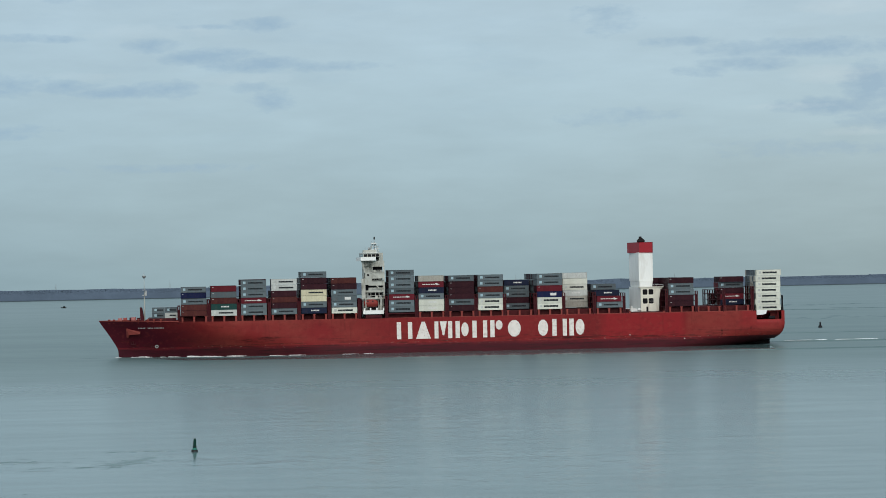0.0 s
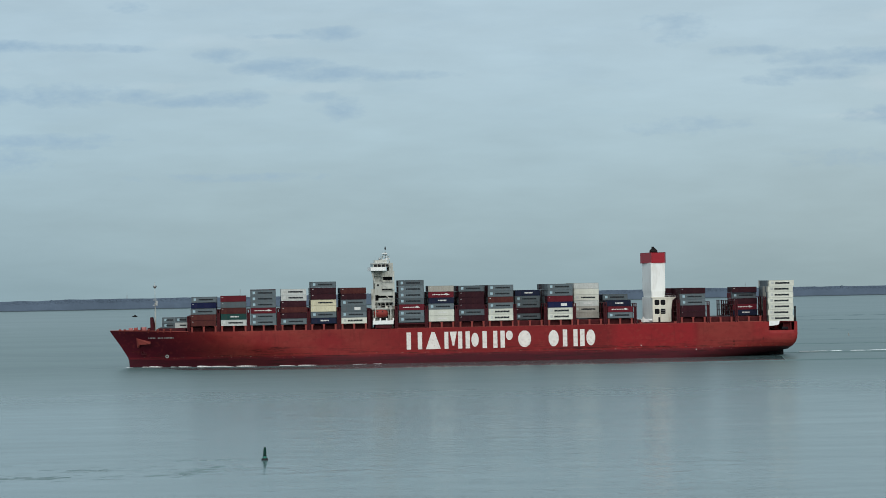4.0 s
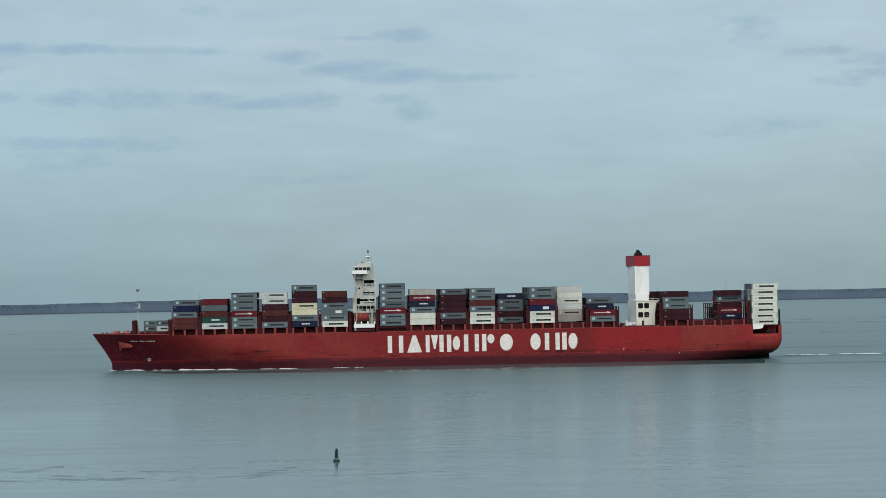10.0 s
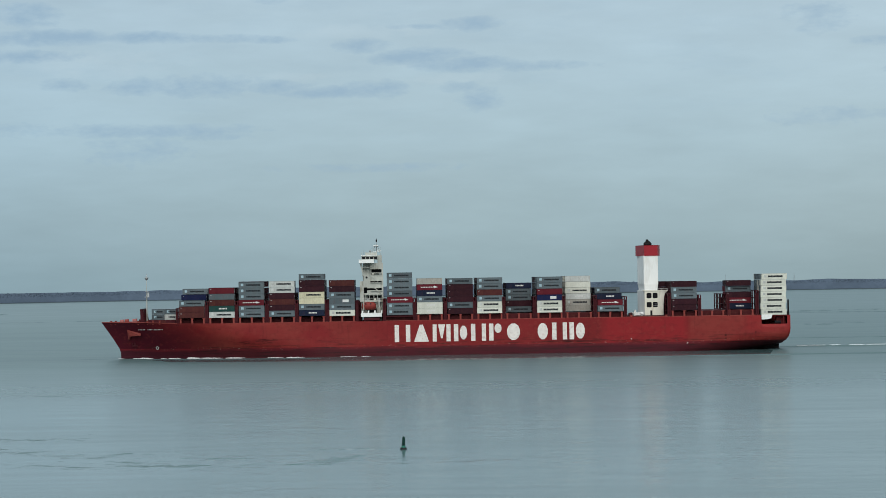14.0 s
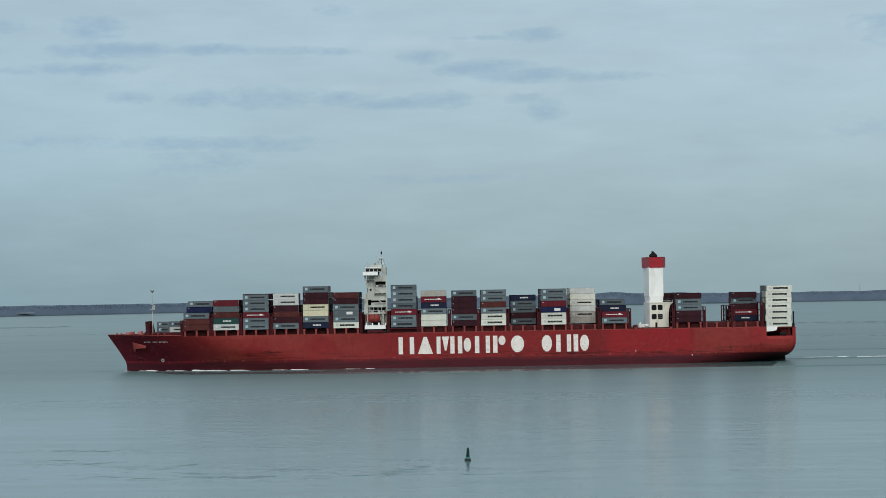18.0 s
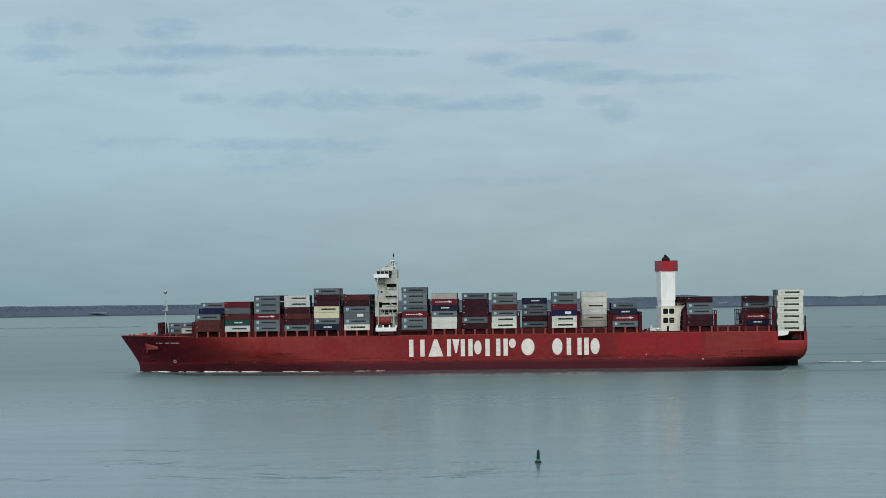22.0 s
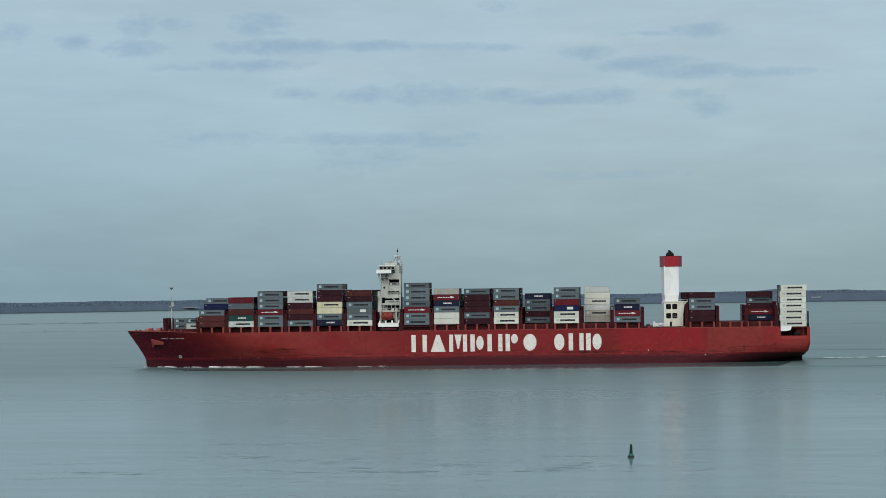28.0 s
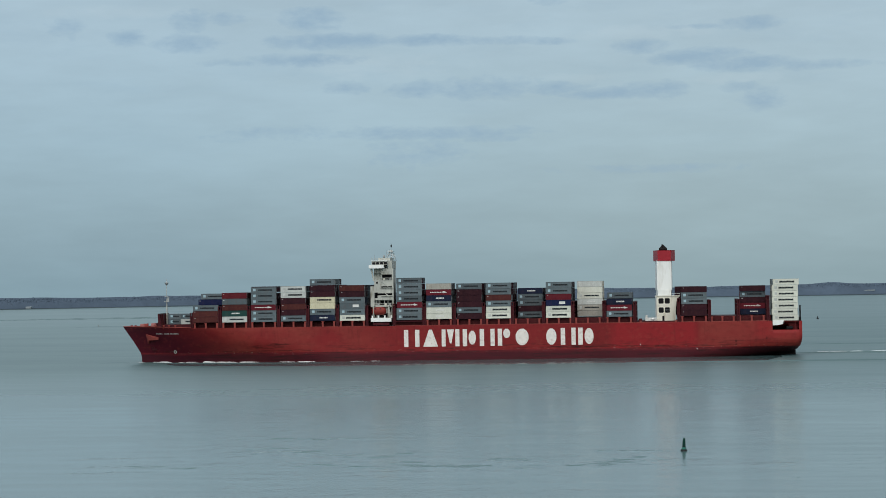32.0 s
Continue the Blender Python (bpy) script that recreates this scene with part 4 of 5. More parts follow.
    part("canopy_window", Shape().box(-2.2, -1.4, -1.62, -1.5, 1.0, 1.5).box(0.6, 1.4, -1.62, -1.5, 1.0, 1.5), GLASS, boat)
    for x in (129.72, 137.08):
        part("davit", Shape().box(x - 0.3, x + 0.3, -23.9, -16.6, 26.2, 26.7).box(x - 0.3, x + 0.3, -21.4, -20.8, 19.4, 26.3).side(((x - 0.25, 22.0), (x - 0.25, 26.5), (x + 0.25, 26.5), (x + 0.25, 22.0)), -23.9, -23.6), TOWER_WHITE, ship)
    part("boat_deck", Shape().box(128.32, 138.27, -23.9, -16.6, 18.9, 20.7), WHITE, ship, "white painted boat deck front")
    for x in (128.72, 131.6, 134.69, 137.87):
        part("boat_deck_fitting", Shape().box(x, x + 0.7, -23.3, -22.6, 20.7, 21.9), WHITE, ship)
    part("boat_deck_wall", Shape().box(128.52, 138.87, -19.0, -18.6, 20.7, 26.4), TOWER_WHITE, ship)
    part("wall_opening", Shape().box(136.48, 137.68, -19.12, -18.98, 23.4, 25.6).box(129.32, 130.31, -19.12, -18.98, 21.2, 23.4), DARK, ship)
    # dark panel standing in for the shade under the lifeboat
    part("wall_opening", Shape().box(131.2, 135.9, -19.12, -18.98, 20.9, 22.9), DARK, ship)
    part("boat_rest", Shape().box(129.52, 137.28, -23.8, -17.0, 17.2, 18.4), BRIDGE_RED, ship)


def hull_of_boat():
    s = Shape()
    rows, n = [], 12
    prof = ((-4.1, 0.25, 0.9), (-3.7, 0.95, 1.35), (-2.6, 1.45, 1.9), (-1, 1.6, 2.15), (1, 1.6, 2.15), (2.6, 1.45, 1.95), (3.7, 1.0, 1.4), (4.1, 0.3, 0.9))
    v = []
    for x, w, h in prof:
        for i in range(n):
            a = math.tau * i / n
            zz = math.sin(a)
            v.append((x, w * math.cos(a), 0.2 + (h * 0.9 * zz if zz > 0 else 1.9 * zz * (w / 1.6) ** 0.5)))
    k = len(prof)
    f = [(r * n + i, r * n + (i + 1) % n, (r + 1) * n + (i + 1) % n, (r + 1) * n + i) for r in range(k - 1) for i in range(n)]
    s.add(v, f + [tuple(range(n - 1, -1, -1)), tuple(range((k - 1) * n, k * n))], 0, True)
    return s


def build_funnel(ship):
    # deep fore-and-aft plates: the stack itself, and the wider band round its top
    stack = [(266.3, -6.0), (273.3, -6.0), (273.7, 15.0), (272.0, 17.0), (267.2, 17.0), (265.3, 15.0)]
    band = [(266.7, -6.3), (273.2, -6.3), (275.1, 2.0), (275.1, 12.0), (273.0, 17.6), (267.2, 17.6), (264.5, 15.5), (264.5, 12.0)]
    foot = [(269.6 + (x - 269.6) * 0.90, 6 + (y - 6) * 0.95) for x, y in stack]
    funnel = part("funnel", Shape().prism(stack, 32.2, 46.3).prism(foot, 29.4, 32.2, 0, 1.06, (269.6, 6.0)), WHITE, ship, "tall white faceted funnel")
    part("funnel_band", Shape().prism(band, 46.2, 51.2), FUNNEL_RED, funnel, "red band round the funnel top")
    part("funnel_rim", Shape().prism(band, 51.2, 51.38, 0, 1.012), FUNNEL_RED, funnel)
    part("exhaust", Shape().turned(((2.0, 51.3), (2.0, 52.4), (1.0, 53.4), (0.4, 54.0)), 269.4, 4.0, 14), SOOT, funnel, "soot-black exhaust pipes")
    for y in (2.6, 4.0, 5.4):
        part("exhaust_pipe", Shape().tube((269.1, y, 51.4), (269.1, y, 54.3), 0.45, sides=8), SOOT, funnel)
    # engine casing below
    casing = part("engine_casing", Shape().box(266.1, 274.2, -10.6, 21.0, 15.8, 29.3), WHITE, ship, "white engine casing, grimy at its foot")
    # near wall pierced by four round-cornered vents, set in pairs
    xs, zs = (266.6, 269.6, 272.5), (20.2, 24.6, 29.0)
    def vent_outline(cx, cz, r=1.24):
        return [(cx + r * (abs(math.cos(a)) ** 0.35) * math.copysign(1, math.cos(a)), cz + 1.06 * r * (abs(math.sin(a)) ** 0.35) * math.copysign(1, math.sin(a))) for a in (math.tau * (k + 0.5) / 16 for k in range(16))]
    for i in range(2):
        for k in range(2):
            x0, x1, z0, z1 = xs[i], xs[i + 1], zs[k], zs[k + 1]
            cx, cz = (x0 + x1) / 2, (z0 + z1) / 2
            hole = vent_outline(cx, cz)
            square = []
            for hx, hz in hole:
                q = min((x1 - x0) / 2 / max(1e-6, abs(hx - cx)), (z1 - z0) / 2 / max(1e-6, abs(hz - cz)))
                square.append((cx + (hx - cx) * q, cz + (hz - cz) * q))
            w = Shape()
            n = 16
            corners = [(x1, z1), (x0, z1), (x0, z0), (x1, z0)]
            for y in (-12.0, -11.6):
                w.add([(x, y, z) for x, z in hole + square + corners], [(j, (j + 1) % n, (j + 1) % n + n, j + n) for j in range(n)] + [(n + 1, n + 2, 2 * n), (n + 5, n + 6, 2 * n + 1), (n + 9, n + 10, 2 * n + 2), (n + 13, n + 14, 2 * n + 3)])
            w.add([(x, y, z) for y in (-12.0, -11.6) for x, z in hole], [(j, (j + 1) % n, (j + 1) % n + n, j + n) for j in range(n)])
            part("vent_wall", w, CREAMY, casing, "ivory wall plate round a dark vent")
            # dark block in each vent: its inner shade put into the colour
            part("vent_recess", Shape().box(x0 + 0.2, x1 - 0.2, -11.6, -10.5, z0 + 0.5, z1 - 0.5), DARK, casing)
            for dz in (-0.5, 0.3):
                part("vent_louvre", Shape().box(cx - 1.1, cx + 1.1, -11.85, -11.75, cz + dz, cz + dz + 0.1), SOOT if (i, k) != (1, 0) else STEEL, casing)
    part("casing_foot", Shape().box(266.6, 272.5, -12.0, -11.6, 17.0, 20.2), CREAMY, casing, "grimy ivory foot of the engine casing")
    for x0, x1 in ((265.9, 266.6), (272.5, 274.4)):
        part("casing_corner", Shape().box(x0, x1, -12.0, -11.6, 17.0, 29.0), CREAMY, casing)
    part("casing_platform", Shape().box(265.2, 277.3, -12.3, -8.0, 29.0, 29.4), CREAMY, casing)
    part("casing_brace", Shape().side(((274.4, 17.0), (274.4, 29.0), (277.2, 29.0), (276.3, 28.2), (275.5, 26.4), (275.1, 23.0), (275.0, 17.0)), -11.9, -11.5), CREAMY, casing)
    part("casing_rail", Shape().box(265.3, 277.2, -12.3, -12.2, 30.2, 30.32).box(266, 266.1, -12.3, -12.2, 29.4, 30.3).box(270, 270.1, -12.3, -12.2, 29.4, 30.3).box(274, 274.1, -12.3, -12.2, 29.4, 30.3).box(277.1, 277.2, -12.3, -12.2, 29.4, 30.3), WHITE, casing)
    part("casing_flank", Shape().prism([(266.0, -11.9), (266.1, 16.0), (265.2, 16.0), (265.2, 3.0)], 15.8, 29.2), WHITE, casing)
    part("casing_annex", Shape().box(260.6, 266.0, -9.0, 9.0, 15.8, 18.6), WHITE, casing)
    part("casing_door", Shape().box(268.6, 269.6, -12.08, -11.98, 17.3, 19.6), DARK, casing)
    part("deck_crane", Shape().tube((261.0, -13, 16), (261.0, -13, 20), 0.5, sides=8).box(260.4, 261.6, -13.6, -12.4, 17.0, 19.2), WHITE, ship)
    part("vent_head", Shape().turned(((0.6, 16), (0.6, 17.8), (1.0, 18.0), (0.9, 18.7), (0.1, 18.9)), 264.0, -17, 10), WHITE, ship)


# ---- containers ----
LENGTH, WIDTH, TIER = 12.19, 2.44, 2.86
BOX_MESH = {}


def box_meshes(length, height):
    """Body with corrugated walls, frame, door leaves and door bars, base at its centre."""
    key = (length, height)
    if key in BOX_MESH:
        return BOX_MESH[key]
    h, hl, hw = height - 0.06, length / 2, WIDTH / 2
    body = Shape()
    n = 22
    for sgn in (-1, 1):
        v, w = [], (length - 0.36) / n
        for i in range(n):
            x = -hl + 0.18 + i * w
            for dx, d in ((0, 0.09), (w * 0.35, 0.09), (w * 0.5, 0.06), (w * 0.85, 0.06)):
                v += [(x + dx, sgn * (hw - d), 0.14), (x + dx, sgn * (hw - d), h - 0.1)]
        f = [(2 * i, 2 * i + 2, 2 * i + 3, 2 * i + 1) if sgn < 0 else (2 * i + 1, 2 * i + 3, 2 * i + 2, 2 * i) for i in range(len(v) // 2 - 1)]
        body.add(v, f)
    body.box(-hl + 0.12, hl - 0.12, -hw + 0.12, hw - 0.12, 0.1, h - 0.04)
    frame_ = Shape()
    for sx in (-1, 1):
        for sy in (-1, 1):
            x0, x1 = sorted((sx * hl, sx * (hl - 0.2)))
            y0, y1 = sorted((sy * hw, sy * (hw - 0.16)))
            frame_.box(x0, x1, y0, y1, 0, h)
        x0, x1 = sorted((sx * hl, sx * (hl - 0.14)))
        for z in (0.0, h - 0.13):
            frame_.box(x0, x1, -hw + 0.16, hw - 0.16, z, z + 0.13)
    for sy in (-1, 1):
        y0, y1 = sorted((sy * hw, sy * (hw - 0.08)))
        for z in (0.0, h - 0.11):
            frame_.box(-hl + 0.2, hl - 0.2, y0, y1, z + 0.003, z + 0.11)
    door = Shape()
    for y0, y1 in ((-hw + 0.18, -0.02), (0.02, hw - 0.18)):
        door.box(hl - 0.1, hl - 0.04, y0, y1, 0.15, h - 0.16)
    bars = Shape()
    for y in (-0.75, -0.35, 0.35, 0.75):
        bars.box(hl - 0.04, hl + 0.0, y - 0.03, y + 0.03, 0.1, h - 0.15)
    BOX_MESH[key] = (body, frame_, door, bars)
    return BOX_MESH[key]


def sign_meshes(length, height, style):
    """The painted marks on a container's long side: a row of short bars, and a square patch at one end."""
    hl, y = length / 2, -WIDTH / 2 + 0.035
    h = height
    word, patch = Shape(), None
    rnd = random.Random(style)
    if style in ("dark", "dark_bold", "pale"):
        a, b, z0, z1 = (-0.21, 0.36, 0.36, 0.64) if style != "dark_bold" else (-0.25, 0.33, 0.34, 0.66)
        n = 10
        for i in range(n):
            x0 = length * (a + (b - a) * i / n)
            word.box(x0, x0 + length * (b - a) / n * rnd.uniform(0.9, 0.99), y - 0.02, y + 0.06, h * (z0 + rnd.uniform(0, 0.03)), h * (z1 - rnd.uniform(0, 0.03)))
        patch = Shape().box(-hl + 1.1, -hl + 2.3, y - 0.02, y + 0.06, h * 0.32, h * 0.74)
    elif style in ("swoosh",):
        for i in range(9):
            x0 = length * (-0.34 + 0.066 * i)
            word.box(x0, x0 + length * 0.05, y - 0.02, y + 0.06, h * 0.42, h * 0.56)
        word.side(((length * 0.20, h * 0.34), (length * 0.155, h * 0.62), (length * 0.20, h * 0.70), (length * 0.34, h * 0.46)), y - 0.02, y + 0.06)
    elif style == "small":
        for i in range(6):
            x0 = length * (-0.12 + 0.055 * i)
            word.box(x0, x0 + length * 0.043, y - 0.02, y + 0.06, h * 0.4, h * 0.62)
    elif style == "block":
        word.box(length * 0.02, length * 0.26, y - 0.02, y + 0.06, h * 0.28, h * 0.72)
    else:
        word.box(-hl + 0.7, -hl + 1.25, y - 0.02, y + 0.06, h * 0.69, h * 0.75)
    return word, patch


MESHES = {}


def cached(key, maker, *mats):
    if key not in MESHES:
        MESHES[key] = maker().mesh(key[0], *mats)
    return MESHES[key]


WORDS = {"grey": "grey", "slate": "dark slate-grey", "pale": "pale grey", "white": "white", "cream": "cream", "taupe": "weathered grey-beige", "maroon": "dark maroon", "brown": "rust-brown", "red": "red", "navy": "navy blue", "blue": "deep blue", "green": "dark green"}
SAY = {"dark": "with dark lettering bars", "dark_bold": "with bold dark lettering bars", "pale": "with dark bars and a pale patch", "swoosh": "with white bars and a swoosh mark", "small": "with short white lettering bars", "block": "with one white block mark", "plain": "with plain corrugated sides"}


def container(x0, y0, z, color, style, length=LENGTH, height=TIER):
    """One container; x0 its forward end, y0 its near face, z its underside."""
    thing = new("shipping_container")
    tagged(thing, "%s container %s, stacked on deck" % (WORDS[color], SAY[style]), "container", "containers stacked on the ship")
    body, frame_, door, bars = box_meshes(length, height)
    mat = BOX[color]
    part("body", cached(("body", length, height, color), lambda: body, mat), mat, thing)
    part("frame", cached(("frame", length, height, color), lambda: frame_, mat), mat, thing)
    part("door_leaves", cached(("door_leaves", length, height, color), lambda: door, mat), mat, thing)
    part("locking_bars", cached(("locking_bars", length, height), lambda: bars, STEEL), STEEL, thing)
    ink = MARK_DARK if style in ("dark", "dark_bold", "pale") else MARK_WHITE
    part("lettering", cached(("lettering", length, height, style), lambda: sign_meshes(length, height, style)[0], ink), ink, thing)
    if sign_meshes(length, height, style)[1] is not None and color not in ("cream",):
        tint = MARK_BLUE if color in ("grey", "slate") else BOX["pale"]
        part("square_patch", cached(("square_patch", length, height, color), lambda: sign_meshes(length, height, style)[1], tint), tint, thing)
    aboard(thing, pose(x0 + length / 2, y0 + WIDTH / 2, z))
    return thing


NEAR = -23.6
# bays from the bow aft, and their outermost stacks from the deck up: colour, marks, how far inboard
G, S, L = ("grey", "dark"), ("slate", "dark"), ("pale", "dark")
M, W_, R_ = ("maroon", "plain"), ("white", "dark_bold"), ("red", "swoosh")
STACKS = (
    (41.25, 19.7, 2.79, (("brown", "plain"), ("brown", "plain"), G, ("blue", "plain", 15.0), ("grey", "dark", 22.0)), ("grey", "blue", "slate")),
    (55.56, 19.6, 2.88, (L, ("green", "small"), ("brown", "plain"), ("slate", "plain"), ("red", "plain")), ("maroon", "grey", "maroon")),
    (69.83, 19.6, 2.81, (G, G, R_, G, G, ("grey", "dark")), ("maroon", "maroon", "maroon")),
    (84.42, 19.7, 2.84, (G, M, ("brown", "plain"), M, ("pale", "dark"), ("pale", "dark")), ("maroon", "maroon", "grey")),
    (98.69, 19.8, 2.88, (("navy", "small"), G, ("cream", "plain"), ("cream", "dark"), M, M, ("slate", "dark")), ("slate", "grey", "maroon")),
    (113.18, 19.6, 2.87, (W_, G, ("slate", "block"), ("grey", "dark"), M, ("brown", "plain")), ("slate", "navy", "maroon")),
    (140.94, 19.6, 2.91, (("grey", "dark_bold"), G, R_, ("slate", "dark"), G, G, ("slate", "dark")), ("maroon", "slate", "maroon")),
    (155.35, 19.8, 2.87, (("white", "small"), ("white", "small"), G, ("navy", "small"), R_, ("taupe", "plain")), ("maroon", "slate", "grey")),
    (169.97, 19.6, 2.87, (M, S, M, M, M, S), ("maroon", "slate", "maroon")),
    (184.18, 19.7, 2.87, (W_, W_, G, ("brown", "plain"), G, G), ("maroon", "grey", "maroon")),
    (198.7, 19.8, 2.86, (("slate", "dark", 14), ("maroon", "plain", 14), ("slate", "dark", 14), ("slate", "dark", 14), ("navy", "small", 14)), ("maroon", "slate", "navy")),
    (213.05, 19.6, 2.88, (W_, W_, ("blue", "block"), ("red", "plain"), G, ("grey", "dark")), ("slate", "maroon", "grey")),
    (227.62, 19.9, 2.86, (("taupe", "plain", 14), ("taupe", "dark", 14), ("pale", "small", 14), ("white", "dark", 14), ("white", "plain", 14), ("pale", "plain", 14)), ("taupe", "pale", "white")),
    (242.01, 19.7, 2.88, (G, R_, ("navy", "small", 5.0), ("slate", "dark", 16)), ("maroon", "navy", "slate")),
    (277.72, 19.6, 2.82, (M, M, G, G, M), ("maroon", "maroon", "maroon")),
    (306.04, 19.7, 2.80, (("navy", "small", 15), ("red", "swoosh", 15), ("maroon", "plain", 15), ("slate", "dark", 16), M + (15,)), ("maroon", "red", "maroon")),
    (320.79, 16.75, 2.85, (W_,) * 7, ("grey", "slate", "taupe")),
)


# tiers whose rows do not reach the far side
SHALLOW = {(4, 6): 9, (6, 6): 6, (6, 5): 6, (7, 5): 7, (3, 5): 5, (3, 4): 5}


def build_containers():
    rest = Shape()
    palette = list(BOX)
    rnd = random.Random(3)
    for bay, (x0, z0, tier, stack, inner) in enumerate(STACKS):
        first = []
        for k, spec in enumerate(stack):
            color, style, inboard = (*spec, 0.0)[:3]
            slack = 0.22 if bay == 16 else 0.10
            container(x0 + rnd.uniform(-slack, slack) + (0.5 if bay == 16 and k == 6 else 0), NEAR + inboard + rnd.uniform(-0.05, 0.05), z0 + k * tier, color, style, LENGTH, tier)
            first.append(inboard)
        # the rows behind, out to the far side
        rows = 18 if bay else 17
        for k in range(len(stack)):
            for row in range(1, rows):
                y = NEAR + first[k] + row * 2.54
                if y > {15: 3.0, 16: -3.0}.get(bay, 21.4) or (bay, k) in SHALLOW and row > SHALLOW[bay, k]:
                    break
                x = x0 - (3.0 if bay == 14 and y > 0 else 0)
                h = tier - 0.08
                mi = palette.index(inner[(k // 2 + row // 5 + (row * 7 + k * 3) % 5 // 4) % 3])
                z = z0 + k * tier + (0.35 if bay == 2 and k == 5 else 0.0)
                rest.box(x + 0.12, x + LENGTH - 0.12, y + 0.1, y + 2.34, z + 0.06, z + h - 0.05, mi)
                if bay == 15 and k < 2:
                    rest.box(x - 0.06, x + 0.1, y + 0.3, y + 2.1, z + 0.5, z + 1.3, palette.index("white"))
                    rest.box(x - 0.06, x + 0.1, y + 0.3, y + 1.1, z + 1.5, z + 2.4, palette.index("white"))
                for xx in (x, x + LENGTH - 0.18):
                    for yy in (y, y + 2.30):
                        rest.box(xx, xx + 0.18, yy, yy + 0.14, z, z + h, mi)
                    for zz in (z, z + h - 0.14):
                        rest.box(xx, xx + 0.18, y + 0.14, y + 2.30, zz, zz + 0.14, mi)
    # a lower tier at the far side of the stern
    for k in range(2):
        rest.box(316.4, 328.5, 15.5 + 2.5 * k, 17.9 + 2.5 * k, 14.7, 17.0, palette.index("white"))
    ob = part("container_rows", rest, [BOX[c] for c in palette])
    tagged(ob, "inner rows of maroon, grey and pale containers filling the deck", "containers", kind="stuff")
    aboard(ob)
    for i in range(3):
        for k in range(2):
            r = container(306.04, 12.0 + i * 2.54, 19.7 + k * 2.8, "maroon", "plain", LENGTH, 2.8)
            part("cooling_unit", cached(("cooling_unit", 2.8), lambda: Shape().box(-6.16, -6.02, -0.95, 0.95, 0.35, 1.2).box(-6.16, -6.02, -0.95, -0.1, 1.35, 2.3).box(-6.16, -6.02, 0.1, 0.95, 1.45, 2.3), MARK_WHITE), MARK_WHITE, r, "white cooling unit on the end wall")
            tagged(r, "dark maroon refrigerated container with a white end unit")
    # short reefers behind the breakwater
    for i in range(2):
        for k in range(2):
            container(27.4 + i * 6.2, -15.5, 18.9 + k * 2.62, ("grey", "slate")[(i + k + 1) % 2] if not (i == 1 and k == 0) else "pale", "dark", 6.06, 2.62)


# ---- bow wave, wake, buoys, insects ----
def foam_strip(x0, x1, lift, width, seed):
    """Broken white water lying along the ship's side."""
    rnd = random.Random(seed)
    s = Shape()
    n = max(6, int((x1 - x0) / 0.5))
    v = []
    for i in range(n + 1):
        u = i / n
        x = x0 + (x1 - x0) * u
        y = -half_breadth(x, 0.0)
        env = 1.3 * u ** 0.3 * max(0.0, 1 - u) ** 0.7
        w = width * env * rnd.uniform(0.6, 1.2) + 0.05
        h = 0.85 * lift * env * rnd.uniform(0.65, 1.15) + 0.03
        v += [(x, y + 0.25, h), (x, y - 0.25 * w, h * 0.95), (x, y - 0.7 * w, h * 0.4), (x, y - w, -0.05)]
    s.add(v, [(4 * i + k, 4 * i + 1 + k, 4 * i + 5 + k, 4 * i + 4 + k) for i in range(n) for k in range(3)], 0, True)
    ob = part("bow_foam", s, FOAM)
    tagged(ob, "ragged white foam along the ship's waterline", "foam", "white water at the bow")
    aboard(ob)


def ridge(name, label, pts, height, width):
    """A long low swell on the water along points of the ship's space."""
    s = Shape()
    v = []
    n = 60
    cut = [0.0]
    for a, b in zip(pts, pts[1:]):
        cut.append(cut[-1] + math.dist(a, b))
    for i in range(n + 1):
        q = cut[-1] * i / n
        x, y = interp(q, cut, [p[0] for p in pts]), interp(q, cut, [p[1] for p in pts])
        env = math.sin(math.pi * i / n) ** 0.25 * (0.85 + 0.25 * noise.noise((x * 0.09, y * 0.05, 2.0)))
        for u, h in ((-1, -0.04), (-0.55, 0.3), (-0.15, 0.92), (0.15, 0.92), (0.55, 0.3), (1, -0.04)):
            v.append((x, y + u * width * (0.8 + 0.4 * env), h * height * env if h > 0 else h))
    s.add(v, [(6 * i + k, 6 * i + 6 + k, 6 * i + 7 + k, 6 * i + 1 + k) for i in range(n) for k in range(5)])
    ob = part(name, s, WATER)
    tagged(ob, label, "wave", "waves of the ship")
    aboard(ob)


def lee_strip():
    """Smooth water in the ship's lee, widening from the stem to the stern."""
    s, v, n = Shape(), [], 90
    for i in range(n + 1):
        x = 24 + 301 * i / n
        inner = -max(0.0, half_breadth(x, 0.0) - 2.0)
        outer = interp(x, (24, 40, 120, 312, 325), (-22, -60, -92, -106, -34)) + 6 * noise.noise((x * 0.03, 3.3, 0))
        v += [(x, inner + (outer - inner) * k / 8, 0.02) for k in range(9)]
    s.add(v, [(9 * i + k, 9 * i + 1 + k, 9 * i + 10 + k, 9 * i + 9 + k) for i in range(n) for k in range(8)], 0, True)
    ob = part("lee_water", s, LEE_WATER)
    tagged(ob, "smooth strip of water in the ship's lee", "water", "waves of the ship")
    aboard(ob)


